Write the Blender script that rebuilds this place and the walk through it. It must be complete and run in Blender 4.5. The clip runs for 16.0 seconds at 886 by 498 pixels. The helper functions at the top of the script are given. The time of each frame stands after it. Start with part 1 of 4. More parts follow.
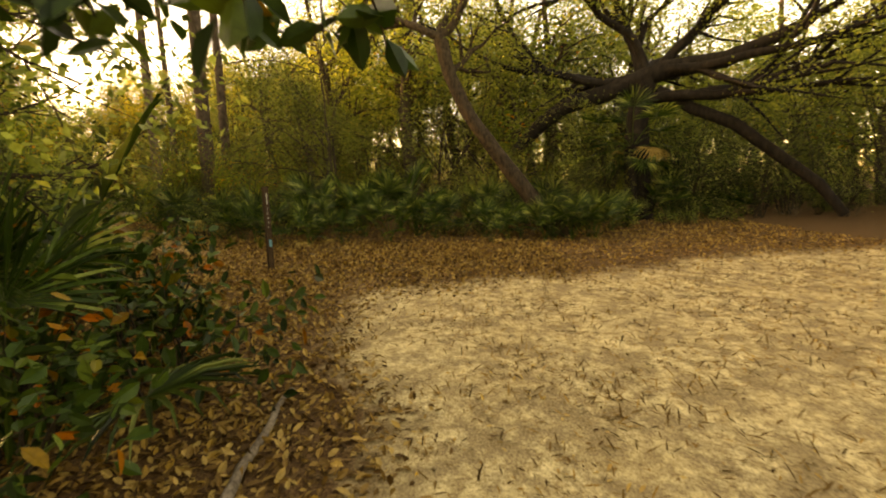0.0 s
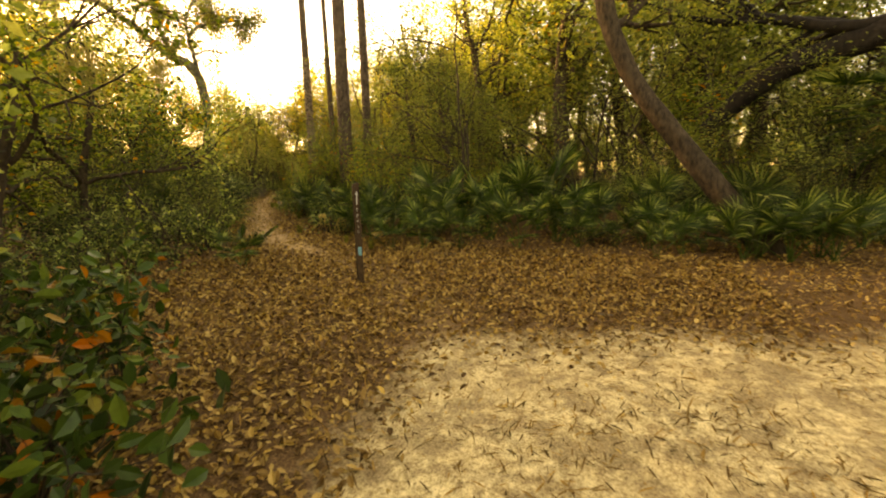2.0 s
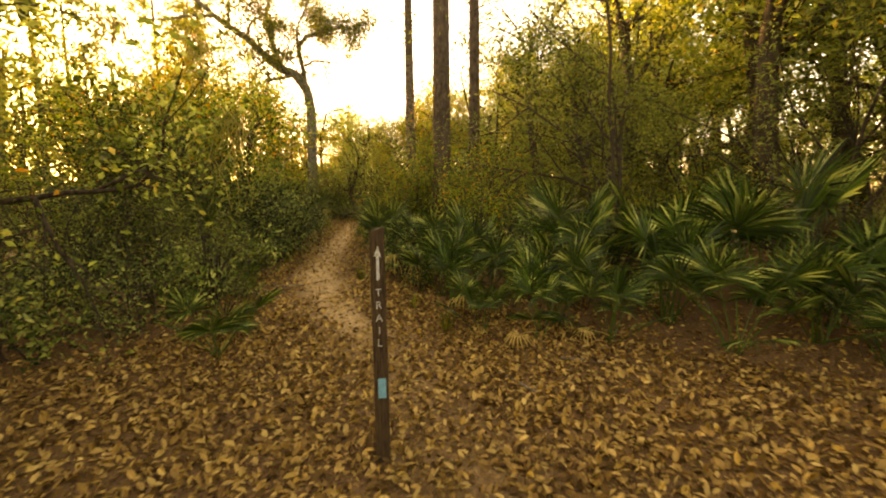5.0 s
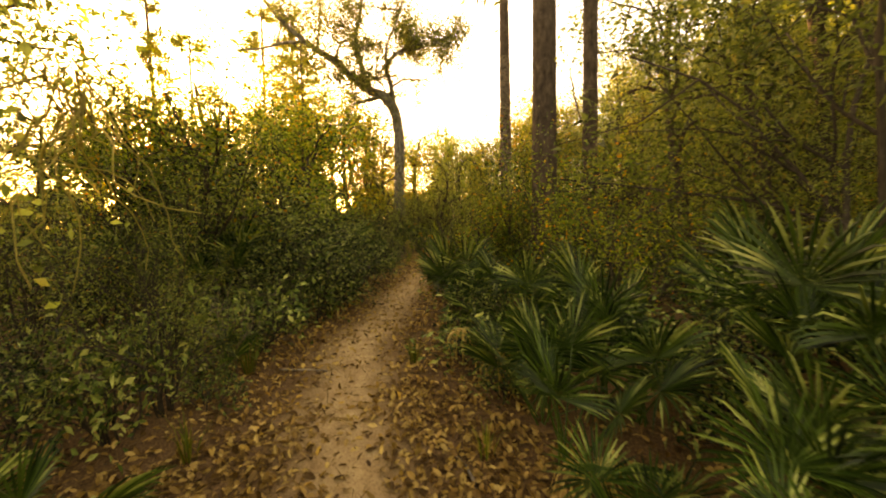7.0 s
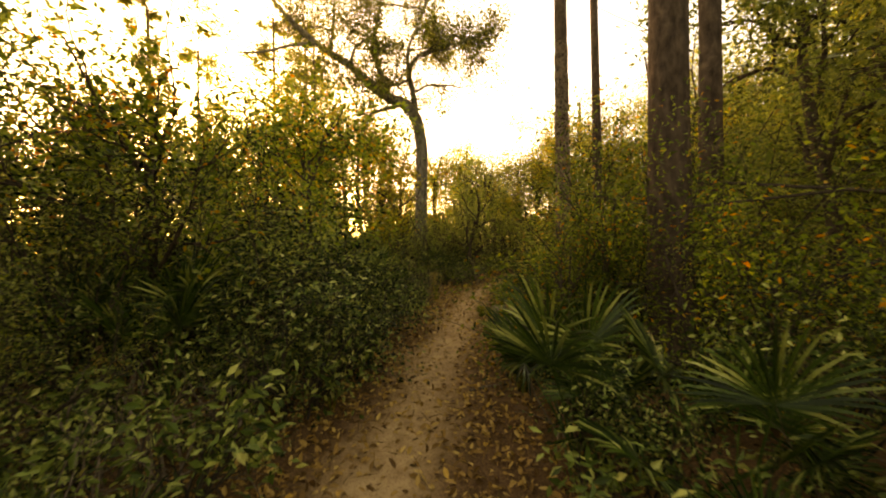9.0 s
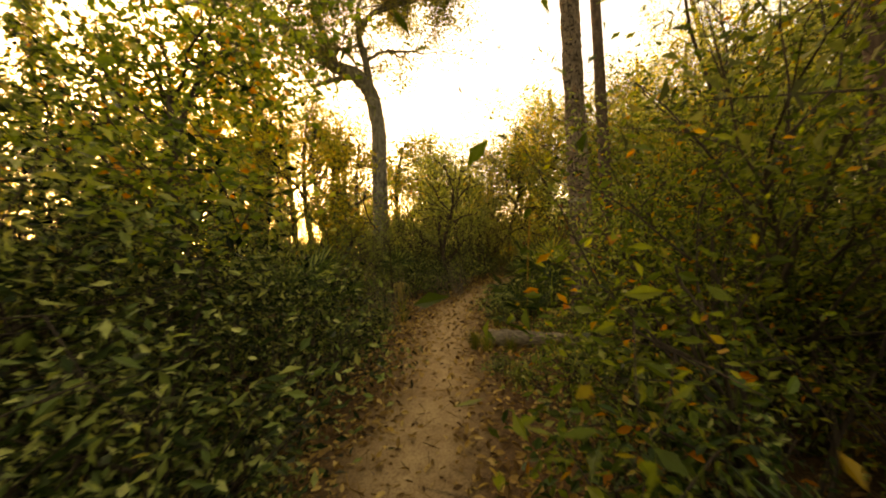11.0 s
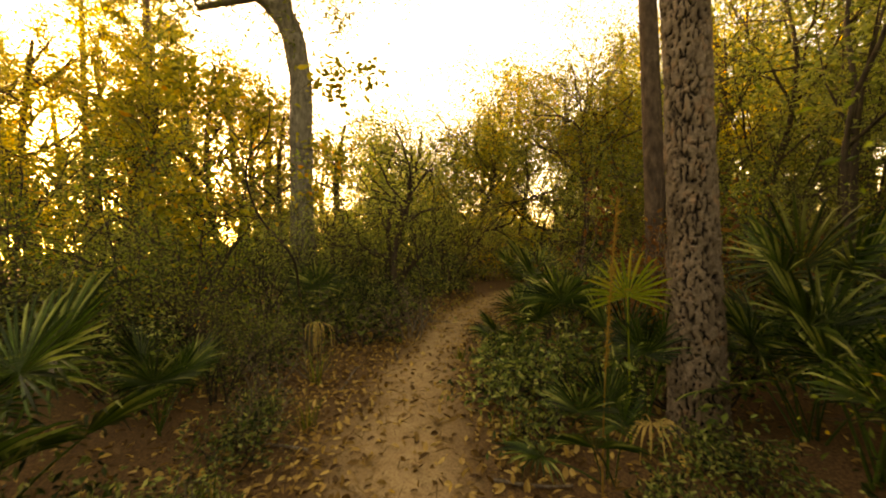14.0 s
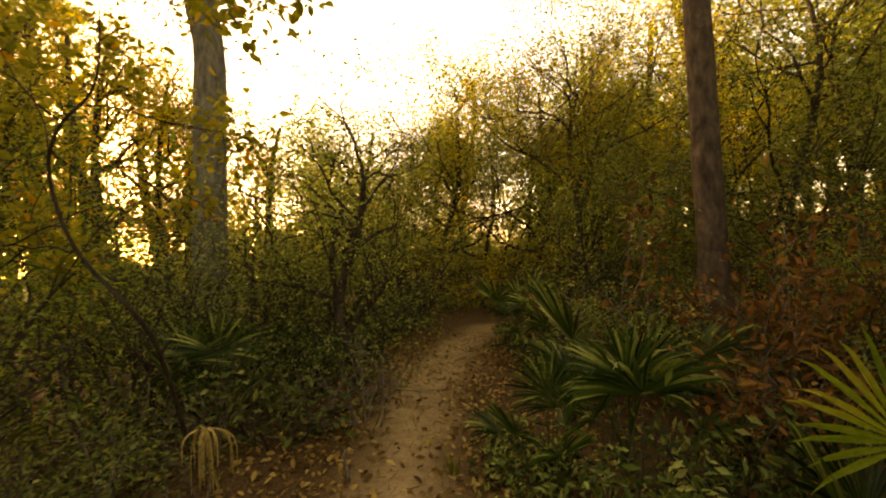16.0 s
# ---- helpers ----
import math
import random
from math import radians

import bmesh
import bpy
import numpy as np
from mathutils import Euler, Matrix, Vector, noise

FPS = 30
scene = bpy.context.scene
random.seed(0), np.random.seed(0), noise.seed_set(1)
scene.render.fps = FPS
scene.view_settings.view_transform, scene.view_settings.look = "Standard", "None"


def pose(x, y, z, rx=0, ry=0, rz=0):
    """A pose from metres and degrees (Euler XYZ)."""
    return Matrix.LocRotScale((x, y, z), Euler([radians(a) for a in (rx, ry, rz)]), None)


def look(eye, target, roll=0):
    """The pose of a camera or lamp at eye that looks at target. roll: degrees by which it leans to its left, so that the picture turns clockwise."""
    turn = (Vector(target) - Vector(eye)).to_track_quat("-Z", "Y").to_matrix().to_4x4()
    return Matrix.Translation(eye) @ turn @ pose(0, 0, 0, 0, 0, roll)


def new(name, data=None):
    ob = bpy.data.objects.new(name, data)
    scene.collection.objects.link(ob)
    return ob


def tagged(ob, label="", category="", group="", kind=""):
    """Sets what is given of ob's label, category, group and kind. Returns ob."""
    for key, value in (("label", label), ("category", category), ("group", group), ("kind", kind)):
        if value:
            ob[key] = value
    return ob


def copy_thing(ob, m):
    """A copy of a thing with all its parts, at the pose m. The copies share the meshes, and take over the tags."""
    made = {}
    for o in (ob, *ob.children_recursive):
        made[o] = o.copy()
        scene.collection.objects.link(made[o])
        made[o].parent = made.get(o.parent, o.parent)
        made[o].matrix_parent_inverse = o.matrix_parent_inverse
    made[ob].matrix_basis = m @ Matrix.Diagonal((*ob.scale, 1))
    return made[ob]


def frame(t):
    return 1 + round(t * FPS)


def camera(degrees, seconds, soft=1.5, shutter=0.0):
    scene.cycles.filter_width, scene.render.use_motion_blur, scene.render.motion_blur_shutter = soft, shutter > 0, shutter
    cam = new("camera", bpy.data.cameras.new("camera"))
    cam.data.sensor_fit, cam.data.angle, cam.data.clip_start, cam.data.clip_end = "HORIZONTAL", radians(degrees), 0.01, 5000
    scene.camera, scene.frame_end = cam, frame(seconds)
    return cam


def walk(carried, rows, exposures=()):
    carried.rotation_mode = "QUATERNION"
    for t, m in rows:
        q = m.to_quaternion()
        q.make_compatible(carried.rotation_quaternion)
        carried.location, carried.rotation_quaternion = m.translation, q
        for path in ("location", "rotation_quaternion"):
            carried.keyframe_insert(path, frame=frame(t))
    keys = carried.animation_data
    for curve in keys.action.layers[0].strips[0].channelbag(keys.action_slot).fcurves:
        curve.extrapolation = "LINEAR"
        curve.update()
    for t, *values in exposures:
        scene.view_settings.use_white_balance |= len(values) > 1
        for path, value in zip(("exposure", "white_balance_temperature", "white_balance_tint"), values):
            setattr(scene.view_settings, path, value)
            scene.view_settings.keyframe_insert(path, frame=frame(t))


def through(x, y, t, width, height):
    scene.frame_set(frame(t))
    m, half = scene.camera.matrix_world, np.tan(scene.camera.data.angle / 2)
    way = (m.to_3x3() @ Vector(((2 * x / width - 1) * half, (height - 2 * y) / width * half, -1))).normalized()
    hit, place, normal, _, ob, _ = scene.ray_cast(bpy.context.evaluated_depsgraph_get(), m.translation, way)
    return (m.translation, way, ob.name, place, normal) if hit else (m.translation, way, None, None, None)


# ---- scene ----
cam = camera(90.3, 16.0, 2.0, 0.3)
PATH = [
    (0, (1.55, -1.041, 1.485), (1.555, 0.937, 1.19), -1.5),
    (0.5, (1.719, -0.458, 1.471), (1.563, 1.513, 1.173), -1.5),
    (1, (1.867, 0.103, 1.524), (1.553, 2.054, 1.214), -1.8),
    (1.5, (1.865, 0.636, 1.571), (1.344, 2.54, 1.247), -1.6),
    (2, (1.96, 1.156, 1.611), (1.261, 3.0, 1.275), -1.5),
    (2.5, (1.864, 1.631, 1.661), (1.02, 3.412, 1.322), -1.3),
    (3, (1.694, 2.164, 1.7), (0.741, 3.893, 1.378), -1.2),
    (3.5, (1.466, 2.795, 1.812), (0.432, 4.479, 1.5), -1.0),
    (3.7, (1.33, 3.05, 1.817), (0.271, 4.722, 1.524), -1.0),
    (5.8, (-0.302, 6.053, 1.66), (-1.59, 7.57, 1.466), -1.1),
    (6, (-0.474, 6.312, 1.696), (-1.804, 7.796, 1.525), -1.3),
    (6.5, (-0.851, 6.845, 1.773), (-2.270, 8.247, 1.636), -0.9),
    (7, (-1.368, 7.312, 1.821), (-2.884, 8.612, 1.699), -1.2),
    (7.5, (-1.875, 7.741, 1.83), (-3.451, 8.967, 1.716), -1.0),
    (8, (-2.518, 7.993, 1.843), (-4.109, 9.202, 1.771), -0.5),
    (8.5, (-3.144, 8.352, 1.866), (-4.717, 9.588, 1.839), -0.5),
    (9, (-3.804, 8.618, 1.896), (-5.356, 9.879, 1.885), -0.9),
    (9.2, (-4.071, 8.765, 1.913), (-5.609, 10.044, 1.9), -1.1),
    (11.3, (-6.538, 10.785, 1.789), (-7.964, 12.188, 1.782), -2.6),
    (11.5, (-6.767, 11.008, 1.79), (-8.18, 12.422, 1.763), -2.2),
    (12, (-7.269, 11.48, 1.854), (-8.659, 12.918, 1.821), -1.9),
    (12.5, (-7.709, 11.912, 1.904), (-9.068, 13.38, 1.873), -2.1),
    (13, (-8.21, 12.358, 1.982), (-9.54, 13.851, 1.954), -2.0),
    (13.5, (-8.615, 12.757, 1.983), (-9.911, 14.28, 1.974), -1.9),
    (14, (-9.024, 13.182, 2.045), (-10.303, 14.72, 2.034), -2.0),
    (14.5, (-9.527, 13.594, 2.079), (-10.766, 15.164, 2.061), -2.0),
    (15, (-10.08, 14.104, 2.117), (-11.269, 15.712, 2.122), -1.4),
    (15.5, (-10.483, 14.358, 2.205), (-11.628, 15.998, 2.24), -1.6),
    (16, (-10.556, 14.627, 2.286), (-11.634, 16.311, 2.331), -2.6),
]
EXPOSURE = 2.6
walk(cam, [(t, look(e, g, r)) for t, e, g, r in PATH],
     [(0, 3.15, 54000, 29), (3.5, 3.75, 56000, 31), (6, 3.38, 56000, 33), (7, 3.35, 56000, 33), (9, 2.83, 56000, 32), (11.5, 2.95, 70000, 33), (13, 3.3, 95000, 34), (16, 2.92, 99000, 34)])

# ---- light ----
scene.view_settings.exposure = EXPOSURE
SUN_YAW, SUN_UP = 79.6, 11.0
world = bpy.data.worlds.new("evening_sky")
scene.world = world
world.use_nodes = True
wt = world.node_tree
sky = wt.nodes.new("ShaderNodeTexSky")
sky.sky_type = 'NISHITA'
sky.sun_disc = False
sky.sun_elevation = radians(SUN_UP)
sky.sun_rotation = radians(-SUN_YAW)
sky.dust_density = 0.8
sky.ozone_density = 0.5
sky.air_density = 0.85
wt.links.new(sky.outputs[0], wt.nodes["Background"].inputs[0])
wt.nodes["Background"].inputs[1].default_value = 0.15
sun = new("sun", bpy.data.lights.new("sun", 'SUN'))
sun.data.energy, sun.data.angle, sun.data.color = 1.8, radians(0.6), (1.0, 0.86, 0.66)
sun_way = Vector((-math.sin(radians(SUN_YAW)) * math.cos(radians(SUN_UP)), math.cos(radians(SUN_YAW)) * math.cos(radians(SUN_UP)), math.sin(radians(SUN_UP))))
sun.matrix_world = look(sun_way * 60, (0, 0, 0))


# ---- materials ----
def material(name, rough=0.7):
    m = bpy.data.materials.new(name)
    m.use_nodes = True
    nt = m.node_tree
    b = nt.nodes["Principled BSDF"]
    b.inputs["Roughness"].default_value = rough
    b.inputs["Specular IOR Level"].default_value = 0.12
    return m, nt, b


def node(nt, kind, **props):
    n = nt.nodes.new(kind)
    for key, value in props.items():
        n.inputs[key.replace("_", " ")].default_value = value
    return n


def ramp(nt, source, stops):
    r = nt.nodes.new("ShaderNodeValToRGB")
    els = r.color_ramp.elements
    while len(els) < len(stops):
        els.new(0.5)
    for e, (p, c) in zip(els, stops):
        e.position, e.color = p, (*c, 1)
    nt.links.new(source, r.inputs[0])
    return r.outputs[0]


def mix(nt, kind, fac, a, b):
    n = nt.nodes.new("ShaderNodeMix")
    n.data_type, n.blend_type = 'RGBA', kind
    for sock, v in ((n.inputs[0], fac), (n.inputs[6], a), (n.inputs[7], b)):
        if isinstance(v, bpy.types.NodeSocket):
            nt.links.new(v, sock)
        else:
            sock.default_value = v if isinstance(v, (int, float)) else (*v, 1)
    return n.outputs[2]


def noise_tex(nt, scale, detail=4.0, rough=0.6, stretch=None):
    tc = nt.nodes.new("ShaderNodeTexCoord")
    out = tc.outputs["Object"]
    if stretch:
        mp = nt.nodes.new("ShaderNodeMapping")
        mp.inputs["Scale"].default_value = stretch
        nt.links.new(out, mp.inputs[0])
        out = mp.outputs[0]
    n = node(nt, "ShaderNodeTexNoise", Scale=scale, Detail=detail, Roughness=rough)
    nt.links.new(out, n.inputs["Vector"])
    return n.outputs["Fac"]


def bump(nt, b, height, strength, distance):
    n = nt.nodes.new("ShaderNodeBump")
    n.inputs["Strength"].default_value, n.inputs["Distance"].default_value = strength, distance
    nt.links.new(height, n.inputs["Height"])
    nt.links.new(n.outputs[0], b.inputs["Normal"])


def leaf_material(name, stops, through=0.45, rough=0.45, shine=0.12, tone=""):
    """Leaves: colour varies leaf by leaf and plant by plant; light shines through the blade."""
    stops = [(p, (r * 1.08, g, c * 0.64)) for p, (r, g, c) in stops]
    m, nt, b = material(name, rough)
    geo = nt.nodes.new("ShaderNodeNewGeometry")
    pick = geo.outputs["Random Per Island"]
    if tone:
        a = nt.nodes.new("ShaderNodeAttribute")
        a.attribute_name = tone
        pick = a.outputs["Fac"]
    col = ramp(nt, pick, stops)
    info = nt.nodes.new("ShaderNodeObjectInfo")
    hsv = node(nt, "ShaderNodeHueSaturation")
    mr = node(nt, "ShaderNodeMapRange")
    mr.inputs["To Min"].default_value, mr.inputs["To Max"].default_value = 0.7, 1.35
    nt.links.new(info.outputs["Random"], mr.inputs[0])
    nt.links.new(mr.outputs[0], hsv.inputs["Value"])
    blot = noise_tex(nt, 35.0, 3.0)
    spotted = mix(nt, 'MULTIPLY', 0.5, col, ramp(nt, blot, [(0.3, (0.55, 0.5, 0.4)), (0.6, (1.15, 1.15, 1.1))]))
    nt.links.new(spotted, hsv.inputs["Color"])
    nt.links.new(hsv.outputs[0], b.inputs["Base Color"])
    b.inputs["Specular IOR Level"].default_value = shine
    tr = nt.nodes.new("ShaderNodeBsdfTranslucent")
    warm = mix(nt, 'MULTIPLY', 1.0, hsv.outputs[0], (1.7, 1.75, 1.3))
    nt.links.new(warm, tr.inputs[0])
    ms = nt.nodes.new("ShaderNodeMixShader")
    ms.inputs[0].default_value = through
    nt.links.new(b.outputs[0], ms.inputs[1])
    nt.links.new(tr.outputs[0], ms.inputs[2])
    nt.links.new(ms.outputs[0], nt.nodes["Material Output"].inputs[0])
    return m


def bark_material(name, dark, light, scale=9.0, stretch=(1, 1, 0.25), depth=0.02):
    m, nt, b = material(name, 0.9)
    big = noise_tex(nt, scale, 6.0, 0.65, stretch)
    lichen = noise_tex(nt, 3.1, 4.0, 0.7)
    base = ramp(nt, big, [(0.3, dark), (0.52, tuple((a + c) / 2 for a, c in zip(dark, light))), (0.72, light)])
    nt.links.new(mix(nt, 'MIX', ramp(nt, lichen, [(0.56, (0, 0, 0)), (0.7, (0.5, 0.5, 0.5))]), base, tuple(1.5 * v + 0.012 for v in light)), b.inputs["Base Color"])
    bump(nt, b, big, 0.9, depth)
    return m


def plain_material(name, dark, light, scale=20.0, rough=0.8, stretch=None, depth=0.004):
    m, nt, b = material(name, rough)
    n = noise_tex(nt, scale, 5.0, 0.65, stretch)
    nt.links.new(ramp(nt, n, [(0.3, dark), (0.7, light)]), b.inputs["Base Color"])
    bump(nt, b, n, 0.6, depth)
    return m


# Both: near-black and pale stops put gap shade and glints into the colour.
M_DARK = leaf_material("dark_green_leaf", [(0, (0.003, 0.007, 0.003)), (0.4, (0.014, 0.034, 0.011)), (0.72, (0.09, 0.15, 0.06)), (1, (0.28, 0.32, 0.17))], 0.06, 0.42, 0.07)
M_COVER = leaf_material("undergrowth_leaf", [(0, (0.006, 0.014, 0.005)), (0.35, (0.035, 0.07, 0.022)), (0.7, (0.12, 0.18, 0.07)), (1, (0.3, 0.33, 0.17))], 0.15, 0.4, 0.1)
M_OLIVE = leaf_material("olive_leaf", [(0, (0.02, 0.03, 0.013)), (0.4, (0.095, 0.135, 0.055)), (0.9, (0.22, 0.265, 0.115)), (1, (0.26, 0.2, 0.08))], 0.45, 0.45, 0.1)
M_YELLOW = leaf_material("yellow_green_leaf", [(0, (0.018, 0.038, 0.01)), (0.5, (0.076, 0.13, 0.032)), (0.9, (0.18, 0.23, 0.057)), (0.96, (0.36, 0.19, 0.04)), (1, (0.42, 0.13, 0.02))], 0.5, 0.4, 0.12)
M_BROAD = leaf_material("broad_green_leaf", [(0, (0.008, 0.024, 0.008)), (0.6, (0.03, 0.08, 0.024)), (0.88, (0.09, 0.15, 0.04)), (0.91, (0.3, 0.13, 0.03)), (1, (0.36, 0.1, 0.02))], 0.15, 0.38, 0.16)
M_OAK = leaf_material("oak_leaf", [(0, (0.04, 0.055, 0.022)), (0.6, (0.13, 0.165, 0.065)), (1, (0.25, 0.26, 0.11))], 0.6, 0.45, 0.1)
# Gold of the low sun through leaves put into the colour; also turning leaves.
M_GOLD = leaf_material("golden_leaf", [(0, (0.08, 0.09, 0.025)), (0.6, (0.22, 0.21, 0.06)), (0.93, (0.32, 0.26, 0.07)), (1, (0.42, 0.17, 0.035))], 0.7, 0.45, 0.1)
M_PINE = leaf_material("pine_needles", [(0, (0.07, 0.09, 0.03)), (0.7, (0.14, 0.16, 0.05)), (1, (0.22, 0.18, 0.055))], 0.45, 0.5, 0.1)
# The palest stop puts the sky's sheen on the blades into their colour.
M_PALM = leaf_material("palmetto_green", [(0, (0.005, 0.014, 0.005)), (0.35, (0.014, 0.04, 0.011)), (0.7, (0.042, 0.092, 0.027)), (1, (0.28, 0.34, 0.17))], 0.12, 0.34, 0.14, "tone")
M_PALMY = leaf_material("palmetto_yellow", [(0, (0.1, 0.17, 0.035)), (0.7, (0.2, 0.27, 0.06)), (1, (0.3, 0.27, 0.08))], 0.4, 0.4, 0.15, "tone")
M_DEAD = leaf_material("dry_frond", [(0, (0.24, 0.17, 0.09)), (1, (0.44, 0.33, 0.19))], 0.2, 0.8)
M_RUST = leaf_material("rust_leaf", [(0, (0.05, 0.022, 0.012)), (0.7, (0.15, 0.065, 0.03)), (1, (0.24, 0.13, 0.06))], 0.25, 0.7)
M_LITTER = leaf_material("fallen_leaf", [(0, (0.06, 0.03, 0.014)), (0.3, (0.15, 0.085, 0.04)), (0.65, (0.33, 0.205, 0.1)), (0.95, (0.46, 0.33, 0.18)), (1, (0.42, 0.25, 0.08))], 0.08, 0.55)
M_STRAW = leaf_material("pine_straw", [(0, (0.04, 0.025, 0.013)), (0.6, (0.12, 0.068, 0.03)), (1, (0.28, 0.17, 0.08))], 0.1, 0.8)
M_GRASS = leaf_material("grass_blade", [(0, (0.045, 0.085, 0.02)), (0.7, (0.11, 0.14, 0.035)), (1, (0.28, 0.2, 0.08))], 0.35, 0.6)
M_PLUME = leaf_material("dry_grass_plume", [(0, (0.24, 0.14, 0.06)), (1, (0.42, 0.27, 0.13))], 0.35, 0.8)
M_MOSS = leaf_material("grey_moss", [(0, (0.18, 0.17, 0.09)), (1, (0.32, 0.29, 0.15))], 0.4, 0.9)
M_TWIG = bark_material("twig_bark", (0.02, 0.015, 0.01), (0.075, 0.058, 0.038), 30.0)
M_GREYTWIG = bark_material("dead_twig", (0.05, 0.038, 0.026), (0.26, 0.205, 0.145), 30.0)
M_OAKBARK = bark_material("oak_bark", (0.012, 0.009, 0.006), (0.085, 0.06, 0.036), 16.0, (1, 1, 0.35), 0.05)
M_GREYBARK = bark_material("grey_lichened_bark", (0.04, 0.036, 0.025), (0.19, 0.175, 0.125), 14.0, (1, 1, 0.35), 0.04)
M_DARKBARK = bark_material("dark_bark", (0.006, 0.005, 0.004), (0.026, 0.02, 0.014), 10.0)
M_PINEBARK = bark_material("pine_bark", (0.022, 0.015, 0.01), (0.115, 0.08, 0.054), 13.0, (1, 1, 0.4), 0.03)
def plate_material():
    """Pine bark: pale worn plates over dark fissures, by the depth that the bole's shape stores."""
    m, nt, b = material("plated_pine_bark", 0.9)
    a = nt.nodes.new("ShaderNodeAttribute")
    a.attribute_name = "plate"
    grain = noise_tex(nt, 40.0, 6.0, 0.7)
    tone = noise_tex(nt, 7.0, 3.0, 0.6)
    top = mix(nt, 'MULTIPLY', 0.8, ramp(nt, tone, [(0.3, (0.09, 0.065, 0.042)), (0.55, (0.19, 0.145, 0.1)), (0.7, (0.22, 0.13, 0.075))]), ramp(nt, grain, [(0.3, (0.5, 0.48, 0.45)), (0.65, (1.2, 1.2, 1.2))]))
    nt.links.new(mix(nt, 'MIX', ramp(nt, a.outputs["Fac"], [(0.3, (0, 0, 0)), (0.8, (1, 1, 1))]), (0.018, 0.012, 0.008), top), b.inputs["Base Color"])
    bump(nt, b, grain, 0.7, 0.012)
    return m


M_PLATE = plate_material()
M_LOG = bark_material("weathered_log", (0.05, 0.04, 0.025), (0.3, 0.24, 0.16), 22.0, (0.3, 2, 2), 0.03)
M_POST = plain_material("brown_stained_wood", (0.01, 0.006, 0.003), (0.085, 0.05, 0.026), 26.0, 0.75, (4, 4, 0.35), 0.004)
M_PAINT = plain_material("chalky_white_paint", (0.16, 0.15, 0.12), (0.5, 0.5, 0.45), 60.0, 0.8)
M_BLUE = plain_material("blue_blaze_paint", (0.05, 0.22, 0.27), (0.09, 0.34, 0.4), 50.0, 0.7)


def ground_material():
    m, nt, b = material("sandy_forest_floor", 0.95)

    def layer(name):
        a = nt.nodes.new("ShaderNodeAttribute")
        a.attribute_name = name
        return a.outputs["Fac"]
    fine, mid, wide = noise_tex(nt, 55.0, 6.0, 0.7), noise_tex(nt, 6.0, 5.0, 0.65), noise_tex(nt, 1.1, 4.0, 0.6)
    duff = ramp(nt, fine, [(0.3, (0.025, 0.014, 0.007)), (0.5, (0.11, 0.058, 0.025)), (0.72, (0.26, 0.145, 0.062))])
    sand = ramp(nt, wide, [(0.35, (0.6, 0.47, 0.24)), (0.65, (0.74, 0.61, 0.33))])
    specks = ramp(nt, fine, [(0.36, (0.38, 0.3, 0.22)), (0.52, (1, 1, 1))])
    sand = mix(nt, 'MULTIPLY', 0.8, sand, specks)
    patches = ramp(nt, noise_tex(nt, 9.0, 7.0, 0.78), [(0.42, (0, 0, 0)), (0.6, (0.9, 0.9, 0.9))])
    sand = mix(nt, 'MIX', patches, sand, ramp(nt, fine, [(0.3, (0.1, 0.06, 0.028)), (0.5, (0.27, 0.18, 0.08)), (0.7, (0.5, 0.37, 0.18))]))
    blots = ramp(nt, noise_tex(nt, 3.2, 5.0, 0.7), [(0.45, (0, 0, 0)), (0.58, (0.85, 0.85, 0.85))])
    sand = mix(nt, 'MIX', blots, sand, ramp(nt, fine, [(0.3, (0.09, 0.058, 0.03)), (0.55, (0.28, 0.2, 0.1)), (0.75, (0.45, 0.34, 0.18))]))
    dirt = ramp(nt, mid, [(0.3, (0.29, 0.175, 0.08)), (0.7, (0.5, 0.34, 0.17))])
    dirt = mix(nt, 'MULTIPLY', 0.7, dirt, specks)
    col = mix(nt, 'MIX', layer("trail"), duff, dirt)

    def edge(att):
        add = nt.nodes.new("ShaderNodeMath")
        add.operation = 'MULTIPLY_ADD'
        nt.links.new(mid, add.inputs[0])
        add.inputs[1].default_value = 0.7
        nt.links.new(att, add.inputs[2])
        return ramp(nt, add.outputs[0], [(0.72, (0, 0, 0)), (0.98, (1, 1, 1))])
    col = mix(nt, 'MIX', edge(layer("sand")), col, sand)
    nt.links.new(col, b.inputs["Base Color"])
    bump(nt, b, fine, 0.8, 0.02)
    return m


M_GROUND = ground_material()


# ---- plan of the land ----
TRAIL = np.array([(2.2, 3.0), (0.3, 5.4), (-1.0, 7.0), (-2.5, 8.0), (-3.9, 8.65), (-5.15, 9.3), (-6.45, 10.2), (-7.45, 11.2), (-8.95, 12.8), (-10.3, 14.3),
                  (-11.45, 15.5), (-12.4, 16.7), (-13.45, 18.5), (-14.1, 19.9), (-14.5, 21.3), (-14.7, 22.6)])
CLEARING = np.array([(-0.9, -7), (-1.0, 1.5), (-2.4, 3.9), (-4.2, 5.9), (-4.8, 7.3), (-3.4, 9.1), (-1.4, 8.9), (-0.2, 10.0), (1.6, 10.4), (4.0, 10.9), (6.5, 11.6),
                     (9.5, 13.0), (15.5, 14.5), (18.0, 9.0), (17.0, -7)])


def trail_distance(x, y):
    p = np.stack([np.asarray(x, float), np.asarray(y, float)], -1)
    best = np.full(p.shape[:-1], 1e9)
    for a, c in zip(TRAIL[:-1], TRAIL[1:]):
        ab = c - a
        k = np.clip(((p - a) @ ab) / (ab @ ab), 0, 1)
        best = np.minimum(best, np.linalg.norm(p - a - k[..., None] * ab, axis=-1))
    return best


